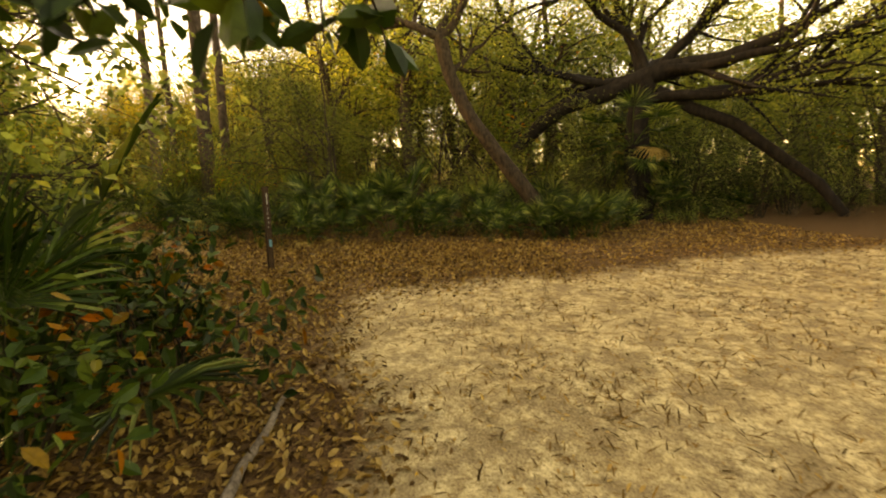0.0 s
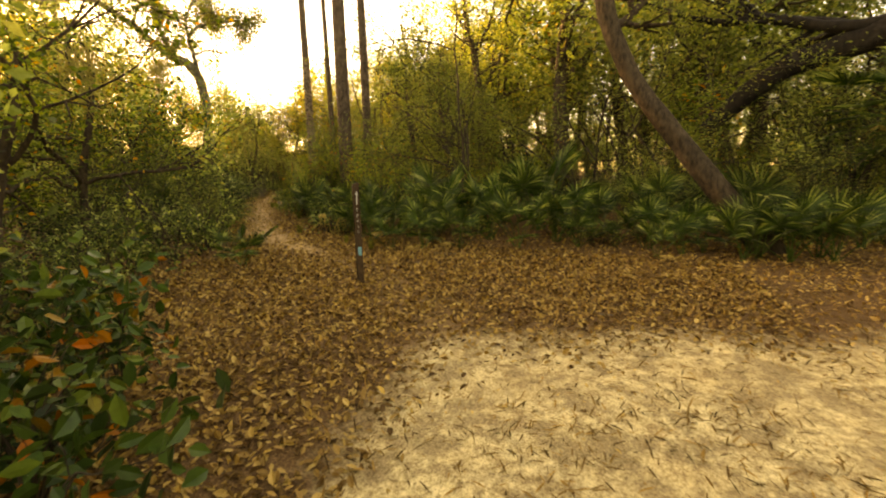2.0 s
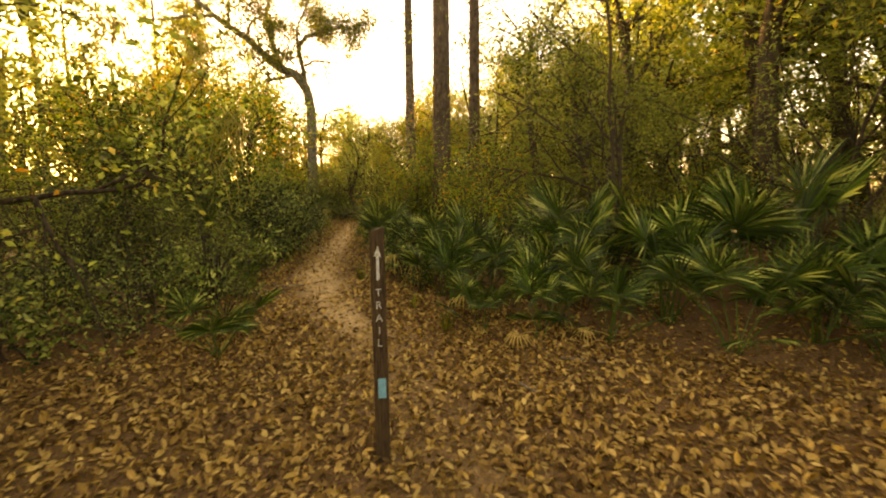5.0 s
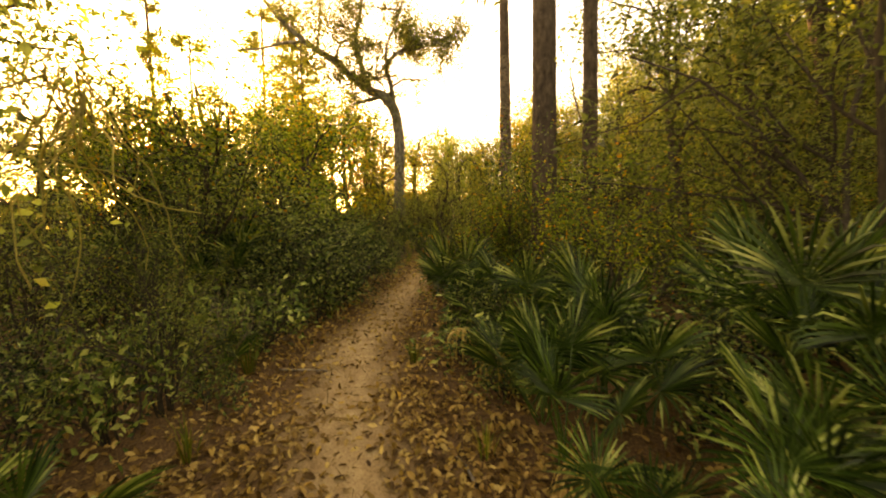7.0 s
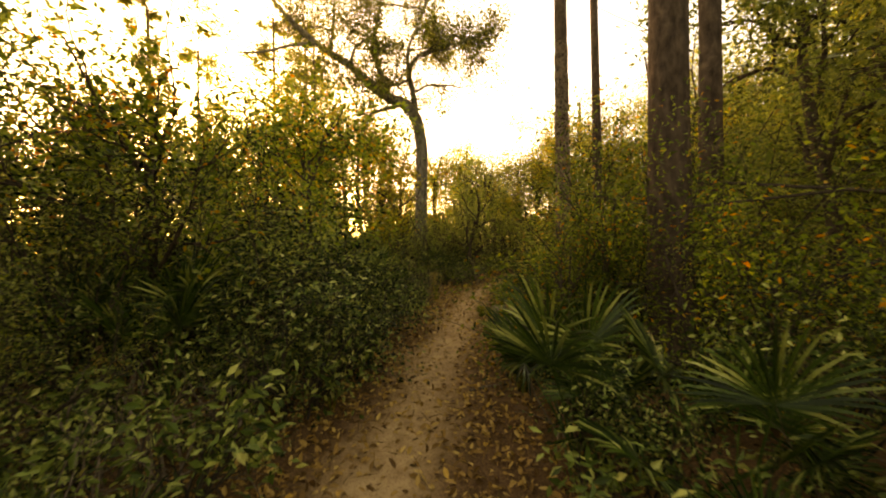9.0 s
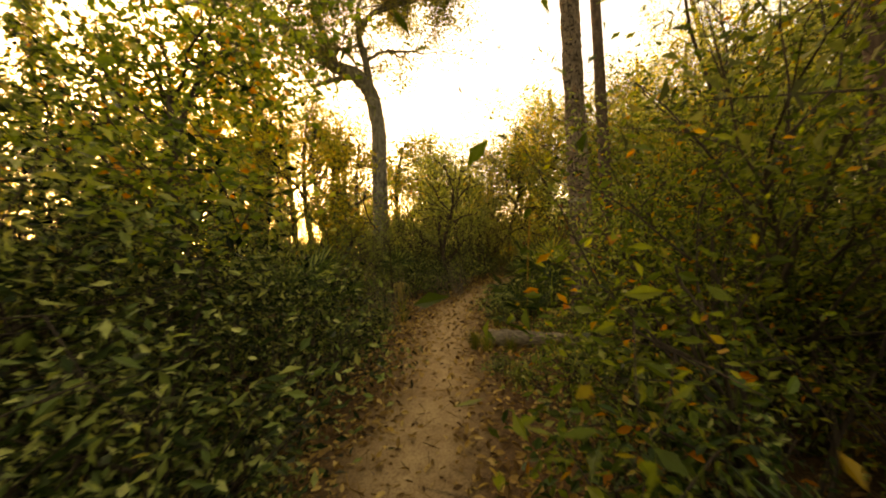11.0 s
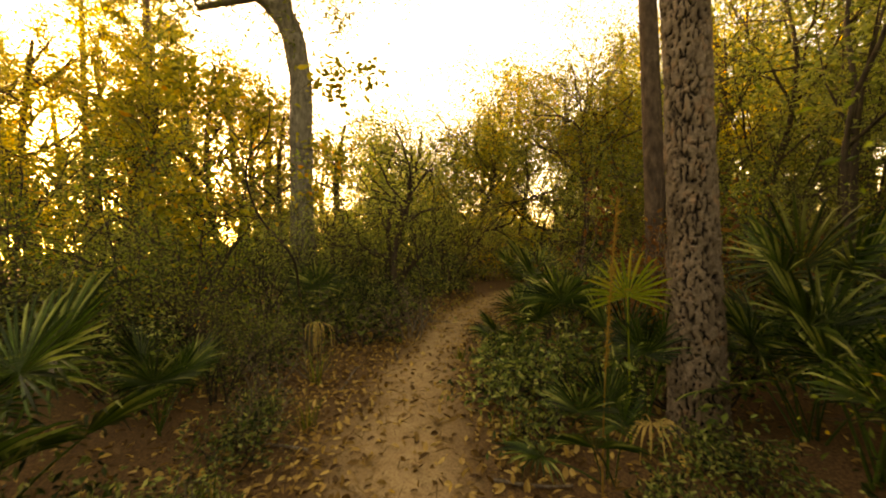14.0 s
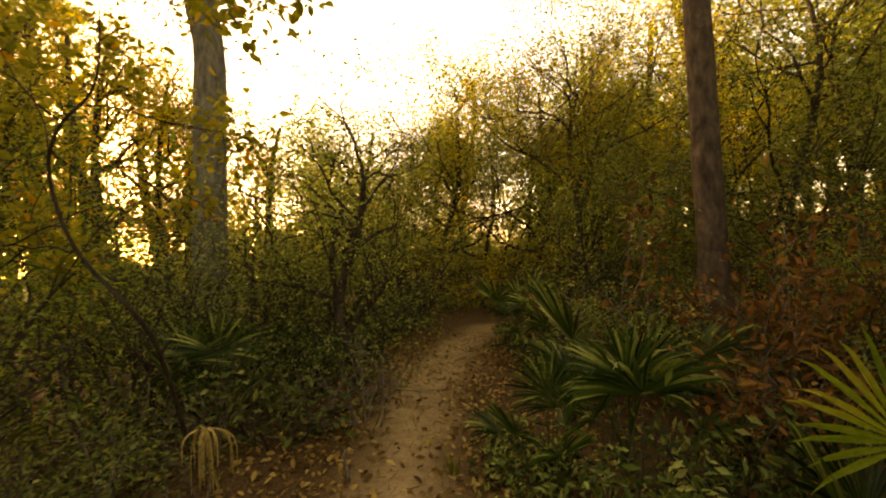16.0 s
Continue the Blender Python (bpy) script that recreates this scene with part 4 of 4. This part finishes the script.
prng = random.Random(9)
for kinds, px, py, s in [(BROAD, -0.55, 2.0, 1.0), (BROAD, -0.9, 1.2, 0.95), (BROAD, -1.3, 3.0, 0.8), (BROAD, -6.9, 12.6, 0.7),
                         (YELLOW, -6.7, 13.9, 0.9), (YELLOW, -7.1, 14.9, 1.1), (YELLOW, -7.6, 15.9, 1.0), (YELLOW, -5.2, 12.9, 1.1), (YELLOW, -6.0, 13.9, 1.0),
                         (DARK, -8.5, 10.7, 1.05), (DARK, -9.3, 10.2, 1.3), (DARK, -9.0, 11.2, 0.85), (DARK, -9.6, 11.8, 1.0), (DARK, -10.3, 11.4, 1.4), (DARK, -10.2, 12.4, 0.8),
                         (BRUSH, -7.3, 9.1, 1.0), (BRUSH, -6.7, 8.5, 0.9), (BRUSH, -7.7, 8.7, 1.0), (BRUSH, -6.3, 8.0, 0.8), (COVER, -8.4, 8.7, 1.0), (COVER, -9.2, 9.6, 0.9), (BRUSH, -8.0, 9.6, 0.8), (BRUSH, -14.2, 16.6, 1.0), (BRUSH, -13.9, 17.4, 0.9), (BRUSH, -13.2, 15.4, 0.8), (BRUSH, -14.9, 18.6, 1.1), (BRUSH, -9.9, 17.8, 0.8), (BRUSH, -11.2, 17.7, 0.7), (BRUSH, -5.9, 11.6, 0.9), (BRUSH, -4.0, 11.4, 0.9), (COVER, -8.8, 14.0, 0.5), (COVER, -9.3, 14.2, 0.45), (COVER, -8.3, 14.6, 0.6), (COVER, -9.6, 15.7, 0.6), (COVER, -11.3, 16.9, 0.7), (COVER, -11.7, 17.4, 0.7), (BRUSH, -14.8, 17.6, 1.1),
                         (RUST, -10.7, 19.0, 1.25), (RUST, -9.9, 19.9, 1.3), (RUST, -10.0, 18.9, 0.7), (YELLOW, -14.6, 15.0, 1.15), (OLIVE, -15.5, 17.3, 1.0), (OLIVE, -15.9, 18.3, 1.1), (OLIVE, -15.2, 18.9, 0.9), (OLIVE, -16.3, 17.1, 1.1), (OLIVE, -15.9, 19.7, 1.1), (OLIVE, -16.6, 20.4, 1.2), (OLIVE, -16.0, 21.6, 1.2), (OLIVE, -15.2, 16.4, 0.9),
                         (DARK, -15.0, 17.3, 0.9), (DARK, -15.2, 19.8, 0.9), (DARK, -14.6, 18.0, 0.75),
                         (LAUREL, -9.2, 8.5, 0.92), (LAUREL, -10.3, 9.0, 1.03), (LAUREL, -9.8, 7.8, 0.97), (LAUREL, -8.7, 7.4, 0.86), (LAUREL, -10.7, 10.1, 0.97), (LAUREL, -11.4, 9.3, 1.14), (OLIVE, -9.6, 9.6, 1.2), (DARK, -7.9, 10.15, 1.0),
                         (YELLOW, -7.45, 14.75, 1.0), (YELLOW, -6.95, 13.9, 1.2), (YELLOW, -6.6, 13.1, 1.1), (OLIVE, -7.2, 15.3, 1.2),
                         (COVER, -11.0, 16.6, 1.0), (COVER, -10.7, 16.9, 1.1), (COVER, -11.1, 17.2, 1.1), (COVER, -10.6, 16.2, 0.9), (COVER, -10.4, 17.3, 1.2), (COVER, -11.9, 17.6, 0.9),
                         (RUST, -10.4, 18.3, 0.9), (RUST, -9.9, 18.5, 1.0),
                         (BRUSH, -13.6, 17.9, 1.0), (BRUSH, -14.0, 18.4, 1.1), (BRUSH, -13.3, 16.0, 0.7), (BRUSH, -14.4, 17.1, 1.2), (BRUSH, -14.9, 16.4, 1.2), (BRUSH, -12.7, 15.1, 0.6), (BRUSH, -13.9, 15.6, 1.0),
                         # Laurels added to fill in the near-black shade under the sprawling oak.
                         (LAUREL, 6.6, 13.9, 1.07), (LAUREL, 7.6, 15.0, 1.27), (LAUREL, 9.0, 15.6, 1.40), (LAUREL, 10.2, 14.7, 1.20), (LAUREL, 11.6, 15.4, 1.40), (LAUREL, 13.0, 14.8, 1.27), (LAUREL, 14.6, 15.6, 1.40), (LAUREL, 10.8, 16.8, 1.60), (LAUREL, 8.4, 17.2, 1.60), (LAUREL, 13.4, 17.0, 1.60), (LAUREL, 15.9, 14.6, 1.33),
                         (LAUREL, -10.3, 11.2, 1.05), (SAPLING, -17.6, 23.6, 1.2), (SAPLING, -15.6, 25.6, 1.2), (SAPLING, -13.6, 25.4, 1.2), (SAPLING, -18.6, 25.2, 1.2),
                         (COVER, -8.9, 15.7, 0.6), (COVER, -9.25, 16.1, 0.7), (COVER, -8.5, 16.1, 0.9), (COVER, -8.1, 15.7, 0.8), (COVER, -9.5, 16.4, 0.6), (COVER, -8.6, 14.6, 0.55), (COVER, -8.2, 14.9, 0.7), (COVER, -7.9, 16.4, 1.0),
                         (COVER, -11.7, 14.2, 0.55), (COVER, -12.1, 14.5, 0.75), (COVER, -11.5, 13.6, 0.7), (COVER, -12.6, 15.0, 0.6), (BRUSH, -12.3, 14.8, 0.5), (BRUSH, -11.5, 14.0, 0.45), (COVER, -11.0, 13.2, 0.7)]:
    plant(prng.choice(kinds), px, py, s, prng)
counts = [scatter(COVER, 0.28, 2.2, 0.66, (0.75, 1.3), 300, seen_side, (-20, 12, -2, 26)),
          scatter(DARK + BRUSH[:1] + OLIVE[:1], 0.7, 5.0, 0.95, (0.6, 0.95), 301, seen_side),
          scatter(OLIVE + YELLOW + DARK, 2.0, 9.0, 1.35, (0.75, 1.05), 302, seen_side),
          scatter(OLIVE + SAPLING, 4.5, 12.0, 2.1, (0.75, 1.1), 303, seen_side),
          scatter(OLIVE, 9.0, 24.0, 2.6, (1.0, 1.5), 305, seen_side, (-42, 24, -4, 50)),
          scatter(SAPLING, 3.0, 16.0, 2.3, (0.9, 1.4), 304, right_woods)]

# ---- woods behind ----
def wood_tree(seed, label, height, leaf, size, count):
    rng = np.random.RandomState(seed)
    ks = np.linspace(0, 1, 8)
    pts = np.stack([0.3 * np.sin(ks * 4 + seed), 0.3 * np.cos(ks * 3 + seed), height * 0.8 * ks], -1)
    starts = [(rng.uniform(2.0, 7.0), (rng.normal(), rng.normal(), 0.7), rng.uniform(0.7, 1.1)) for _ in range(9)]
    root, tips = leafy_tree("woodland_tree", label, 0, 0, pts, np.linspace(0.16, 0.05, 8), starts, seed, leaf, M_OAKBARK, size, count, 0.27, "trees of the surrounding woods", 2, 3, height * 0.2, 0.04, False, each=False, simple="small", clump=0.5, twigs=False)
    root.matrix_basis = pose(0, 0, -60)
    return root


WOODS = [wood_tree(400, "woodland tree with thin olive crown", 8.0, M_OLIVE, 0.14, 26), wood_tree(401, "woodland tree with yellowing crown", 7.0, M_YELLOW, 0.14, 26),
         wood_tree(404, "tall backlit tree with a thin golden crown", 8.5, M_GOLD, 0.12, 34),
         wood_tree(402, "woodland oak with dark green crown", 9.0, M_OAK, 0.14, 26), wood_tree(403, "woodland tree with thin olive crown", 8.5, M_OLIVE, 0.14, 26)]


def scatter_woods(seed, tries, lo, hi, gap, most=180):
    """Trees lo to hi metres off the open ground; crowns are capped by bearing so that sky shows over the trail from
    (-6, 12).
    """
    rng = random.Random(seed)
    xs, ys = np.array([rng.uniform(-55, 40) for _ in range(tries)]), np.array([rng.uniform(-22, 62) for _ in range(tries)])
    put = []
    for x, y, od in zip(xs, ys, open_distance(xs, ys)):
        if not lo < od < hi or any((x - a) ** 2 + (y - b) ** 2 < gap * gap for a, b in put):
            continue
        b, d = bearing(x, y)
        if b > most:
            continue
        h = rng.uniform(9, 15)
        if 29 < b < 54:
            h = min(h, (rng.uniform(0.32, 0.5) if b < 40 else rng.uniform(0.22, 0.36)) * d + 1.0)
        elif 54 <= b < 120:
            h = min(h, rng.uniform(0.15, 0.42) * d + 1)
        if h < 3 or (y < 0 and rng.random() < 0.5):
            continue
        put.append((x, y))
        ob = copy_thing(rng.choice(WOODS if b > 50 else WOODS[:2] + WOODS[3:]), pose(0, 0, 0))
        ob.matrix_basis = pose(x, y, land_at(x, y) - 0.1, 0, 0, rng.uniform(0, 360)) @ Matrix.Diagonal((h / 8.5 * 1.1 if h > 6 else 0.85, h / 8.5 * 1.1 if h > 6 else 0.85, h / 8.5, 1))
    return len(put)


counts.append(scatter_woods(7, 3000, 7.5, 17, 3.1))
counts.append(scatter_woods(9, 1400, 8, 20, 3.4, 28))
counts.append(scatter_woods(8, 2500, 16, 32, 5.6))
# thin crowns behind the pines
drng = random.Random(16)
for px, py, h in [(-5.3, 17.6, 8), (-3.6, 16.6, 6.5), (-4.6, 20.0, 8.5)]:
    ob = copy_thing(WOODS[0], pose(0, 0, 0))
    ob.matrix_basis = pose(px, py, land_at(px, py) - 0.1, 0, 0, drng.uniform(0, 360)) @ Matrix.Diagonal((h / 8.5, h / 8.5, h / 8.5, 1))
# golden trees in front of the low sun
grng = random.Random(15)
for b, d, h in [(60, 13, 6.5), (68, 14, 8.5), (76, 13, 7.5), (65, 20, 10.5), (85, 16, 9), (73, 22, 11.5), (95, 14, 8), (80, 20, 11), (104, 18, 9), (63, 15, 8), (90, 11, 6.5), (71, 17, 10)]:
    px, py = -10.1 - d * math.sin(radians(b)), 14.1 + d * math.cos(radians(b))
    ob = copy_thing(WOODS[2], pose(0, 0, 0))
    ob.matrix_basis = pose(px, py, land_at(px, py) - 0.1, 0, 0, grng.uniform(0, 360)) @ Matrix.Diagonal((h / 9, h / 9, h / 8.2, 1))
for ob in MASTERS + WOODS:
    for o in [*ob.children_recursive, ob]:
        bpy.data.objects.remove(o)

def far_woods():
    """The closed edge of the woods all round, far behind the nearer trees."""
    rng = np.random.RandomState(12)
    n = 110000
    a = rng.uniform(0, 2 * math.pi, n)
    r = rng.uniform(36, 52, n)
    x, y = -5 + r * np.cos(a), 12 + r * np.sin(a)
    top = 4.2 + 1.6 * np.sin(a * 11) + 1.1 * np.sin(a * 29 + 1) + np.where(x > -2, 2.5, 0)
    P = np.stack([x, y, land(x, y) + top * rng.uniform(0, 1, n) ** 0.8], -1)
    tagged(new("far_woods", leaf_mesh("far_woods", P, 0.5, M_OLIVE, rng, aspect=0.7, simple="small")), "distant olive wall of woodland foliage", "woods", kind="stuff")


far_woods()

# ---- fallen log ----
def build_log():
    a, b = np.array([-10.05, 14.95, land_at(-10.05, 14.95) + 0.1]), np.array([-8.5, 15.35, land_at(-8.5, 15.35) + 0.1])
    w = Wood()
    rng = np.random.RandomState(5)
    pts = np.array([a + (b - a) * k + np.array([0, 0.05 * math.sin(k * 4), 0.0]) for k in np.linspace(0, 1, 16)])
    rad = np.linspace(0.115, 0.075, 16) + 0.007 * rng.normal(0, 1, 16)
    pts = np.concatenate([pts[:1] * 2 - pts[1:2] * 0.06 - pts[:1] * 0.94, pts])
    w.tube(pts, np.concatenate([[0.03], rad]), 18, 0.1, rng)
    tagged(new("fallen_log", w.mesh("fallen_log", M_LOG)), "weathered grey fallen log lying beside the trail", "log")


build_log()

# ---- small things ----
def drooping_frond(x, y, height, turn, seed):
    """A dead palmetto frond that hangs from its upright stalk."""
    rng = np.random.RandomState(seed)
    root = tagged(empty("dead_frond", x, y, land_at(x, y) - 0.03, turn), "bleached dead palmetto frond drooping from its stalk", "frond")
    w = Wood()
    ks = np.linspace(0, 1, 8)
    stalk = np.stack([0.05 * np.sin(ks * 3), 0.12 * ks ** 2, height * ks], -1)
    w.tube(stalk, np.linspace(0.009, 0.006, 8), 5)
    piece("stalk", w.mesh("stalk", M_DEAD), root)
    for k in range(17):
        a = rng.uniform(-2.2, 2.2)
        L = rng.uniform(0.16, 0.48)
        q = np.linspace(0, 1, 7)
        out = 0.13 * np.sin(np.minimum(q * 2.2, 1.57)) * rng.uniform(0.3, 1.9)
        c = stalk[-1] + np.stack([np.sin(a) * out, np.cos(a) * out, 0.05 * np.sin(q * 3) - L * q ** 1.5], -1)
        wd = rng.uniform(0.007, 0.013) * np.sin(np.clip(q * 2.6 + 0.5, 0, 3.1)) + 0.002
        sx = np.array([math.cos(a), -math.sin(a), 0])
        V = np.concatenate([c + wd[:, None] * sx, c + np.array([0.004 * math.sin(a), 0.004 * math.cos(a), 0]), c - wd[:, None] * sx])
        F = [(i, i + 1, i + 8, i + 7) for i in range(6)] + [(i + 7, i + 8, i + 15, i + 14) for i in range(6)]
        piece("blade", mesh_of("blade", V, F, M_DEAD), root)


drooping_frond(-13.75, 16.45, 0.52, 200, 1)
drooping_frond(-4.6, 10.5, 0.5, 120, 2)
drooping_frond(-4.35, 10.3, 0.42, 300, 3)


def grass_stalk(x, y, height, lean, turn, seed):
    rng = np.random.RandomState(seed)
    root = tagged(empty("grass_stalk", x, y, land_at(x, y) - 0.02, turn), "tall dry orange grass stalk with a feathery plume", "grass")
    ks = np.linspace(0, 1, 10)
    c = np.stack([lean * ks ** 1.5, 0 * ks, height * ks], -1)
    w = Wood()
    w.tube(c, np.linspace(0.006, 0.003, 10), 4)
    piece("stem", w.mesh("stem", M_PLUME), root)
    k = rng.uniform(0.45, 1.0, 420)
    P = np.stack([np.interp(k, ks, c[:, i]) for i in range(3)], -1) + rng.normal(0, 0.005, (420, 3))
    piece("plume", leaf_mesh("plume", P, 0.035, M_PLUME, rng, aspect=0.12, way=np.tile([[0.25, 0.0, 1.4]], (420, 1))), root)


grass_stalk(-9.98, 15.7, 1.75, 0.14, 0, 1)


def grass_tuft(x, y, n, height, seed, label="small tuft of green grass blades"):
    rng = np.random.RandomState(seed)
    V, F = [], []
    for k in range(n):
        a, o = rng.rand() * 6.3, rng.uniform(0, 0.06)
        b = np.array([o * math.cos(a), o * math.sin(a), 0])
        out = np.array([math.cos(a), math.sin(a), 0]) * rng.uniform(0.15, 0.7) * height
        s = np.array([-math.sin(a), math.cos(a), 0]) * 0.005
        h = height * rng.uniform(0.6, 1.1)
        i = len(V)
        V += [b - s, b + s, b + out * 0.35 + np.array([0, 0, h * 0.6]) + s * 0.8, b + out * 0.35 + np.array([0, 0, h * 0.6]) - s * 0.8, b + out + np.array([0, 0, h * 0.95])]
        F += [(i, i + 1, i + 2, i + 3), (i + 3, i + 2, i + 4)]
    ob = new("grass_tuft", mesh_of("grass_tuft", np.array(V), F, M_GRASS))
    ob.matrix_basis = pose(x, y, land_at(x, y) - 0.01)
    return tagged(ob, label, "grass", "grass tufts along the trail", "stuff")


for k, (px, py, n, h) in enumerate([(-10.1, 14.7, 80, 0.3), (-9.9, 14.72, 70, 0.26), (-9.6, 14.8, 60, 0.24), (-9.1, 14.95, 50, 0.3), (-8.7, 15.0, 50, 0.3), (-6.3, 8.75, 40, 0.5), (-5.4, 10.3, 36, 0.35), (-12.4, 17.5, 30, 0.2), (-7.9, 10.5, 24, 0.25), (-12.2, 15.2, 26, 0.3),
                                     (-2.6, 9.0, 40, 0.35), (-3.5, 9.5, 30, 0.3), (-11.6, 14.2, 30, 0.35), (-13.1, 15.9, 24, 0.4), (-10.7, 15.9, 40, 0.3), (-6.9, 12.2, 40, 0.35), (-8.8, 13.9, 36, 0.3), (-4.9, 7.9, 30, 0.4)]):
    grass_tuft(px, py, n, h, 600 + k)


def stick(x, y, turn, length, radius, seed, mat=M_GREYTWIG, label="bare fallen stick lying on the leaf litter"):
    rng = np.random.RandomState(seed)
    d = np.array([math.cos(radians(turn)), math.sin(radians(turn)), 0])
    pts = wander((x, y, 0), d, length, 9, 0.12, 0.0, rng)
    pts[:, 2] = land(pts[:, 0], pts[:, 1]) + radius * 0.8 + 0.01
    w = Wood()
    w.tube(pts, np.linspace(radius, radius * 0.55, 10), 7, 0.1, rng)
    tagged(new("stick", w.mesh("stick", mat)), label, "stick", "fallen sticks")


stick(0.42, 0.95, 105, 1.35, 0.035, 1)
for k, (px, py, tu, ln) in enumerate([(-1.1, 8.2, 150, 0.5), (-1.2, 9.0, 20, 0.45), (-6.2, 9.0, 60, 0.6), (-11.9, 15.0, 200, 0.7), (-10.6, 15.5, 30, 0.5), (-7.3, 11.8, 80, 0.5), (-12.7, 15.9, 120, 0.8), (1.9, 6.3, 10, 0.16), (-3.3, 9.2, 160, 0.5), (-13.0, 17.0, 140, 0.6)]):
    stick(px, py, tu, ln, 0.014, 20 + k)


def overhanging_branch():
    """A twig of large oval leaves that hangs into the way near the start."""
    rng = np.random.RandomState(31)
    x, y = -0.35, -0.5
    root = tagged(empty("overhanging_oak", x, y, land_at(x, y) - 0.05), "young oak with large green leaves hanging over the start", "tree")
    base = np.array([x, y, land_at(x, y) - 0.05])
    w = Wood()
    way = np.array([(-0.35, -0.5, 0.0), (-0.3, -0.4, 1.0), (0.0, -0.2, 1.7), (0.5, -0.05, 1.95), (0.95, 0.0, 1.96), (1.4, 0.05, 1.92)]) - base
    q = np.linspace(0, 5, 22)
    line = np.stack([np.interp(q, np.arange(6), way[:, k]) for k in range(3)], -1)
    w.tube(line, np.linspace(0.025, 0.005, 22), 6)
    tips = []
    for k in range(9, 22):
        for _ in range(2):
            tw = wander(line[k], (rng.normal(0, 0.5), rng.normal(0.1, 0.5), -0.4), 0.13, 4, 0.15, -0.03, rng)
            w.tube(tw, np.linspace(0.004, 0.002, 5), 4)
            tips.extend(tw[2:])
    piece("branching", w.mesh("branching", M_TWIG), root)
    P = np.asarray(tips)
    P = np.concatenate([P, P[::3]]) + rng.normal(0, 0.015, (len(P) + len(P[::3]), 3))
    piece("foliage", leaf_mesh("foliage", P, 0.13, M_BROAD, rng, aspect=0.48, droop=0.7), root)


overhanging_branch()

# ---- litter ----
def scatter_litter(name, count, mat, size, weight, seed, label, area, aspect=0.5, lift=0.012, flat=1.6):
    rng = np.random.RandomState(seed)
    x0, x1, y0, y1 = area
    x, y = rng.uniform(x0, x1, count * 4), rng.uniform(y0, y1, count * 4)
    k = rng.rand(len(x)) < weight(x, y)
    x, y = x[k][:count], y[k][:count]
    P = np.stack([x, y, land(x, y) + lift * rng.uniform(0.3, 2.2, len(x))], -1)
    tagged(new(name, leaf_mesh(name, P, size, mat, rng, aspect=aspect, droop=0.0, flat=flat)), label, "litter", kind="stuff")


def litter_weight(x, y):
    near = np.clip(1.3 - np.maximum(open_distance(x, y), 0) * 0.5, 0.1, 1)
    core = np.clip(trail_distance(x, y) / 0.6, 0.22, 1) ** 1.3
    core = np.where((x > -3.5) & (y < 9.5), np.maximum(core, 0.75), core)
    return near * core * np.clip(1.0 - 1.25 * sand_weight(x, y), 0.0, 1)


scatter_litter("leaf_litter", 46000, M_LITTER, 0.076, litter_weight, 500, "fallen brown and tan oak leaves covering the ground", (-17, 12, -2.5, 22))
scatter_litter("leaf_litter", 42000, M_LITTER, 0.075, lambda x, y: litter_weight(x, y), 503, "fallen brown and tan oak leaves covering the clearing", (-5, 4, -1, 10))
scatter_litter("leaf_litter", 15000, M_LITTER, 0.075, lambda x, y: np.clip(1.6 - trail_distance(x, y), 0, 1) * np.clip(0.25 + 0.9 * trail_distance(x, y), 0, 1) * (1 - sand_weight(x, y)), 504, "small fallen leaves along the footpath", (-16, 0, 5, 21))
scatter_litter("leaf_scraps", 5000, M_LITTER, 0.05, lambda x, y: np.clip(sand_weight(x, y) * (0.25 + 0.8 * wave(x, y, 2.6, 22)), 0.01, 1), 505, "scraps of brown leaves strewn over pale sand", (-0.5, 13, -1.5, 9), 0.4, 0.006, 6.0)
scatter_litter("sand_debris", 18000, M_STRAW, 0.1, lambda x, y: np.clip(sand_weight(x, y) * (0.35 + 0.6 * wave(x, y, 3.5, 21)), 0.02, 1), 501, "dark twigs and pine straw strewn over pale sand", (-0.5, 13, -1.5, 9), 0.12, 0.007, 7.0)
scatter_litter("pine_straw", 9000, M_STRAW, 0.16, lambda x, y: np.clip(1 - open_distance(x, y) * 0.7, 0, 1) * (1 - 0.93 * sand_weight(x, y)), 502, "thin brown pine straw and twigs on the trail", (-17, 10, 2, 22), 0.035, 0.014, 2.0)
print("PLANTS", counts)
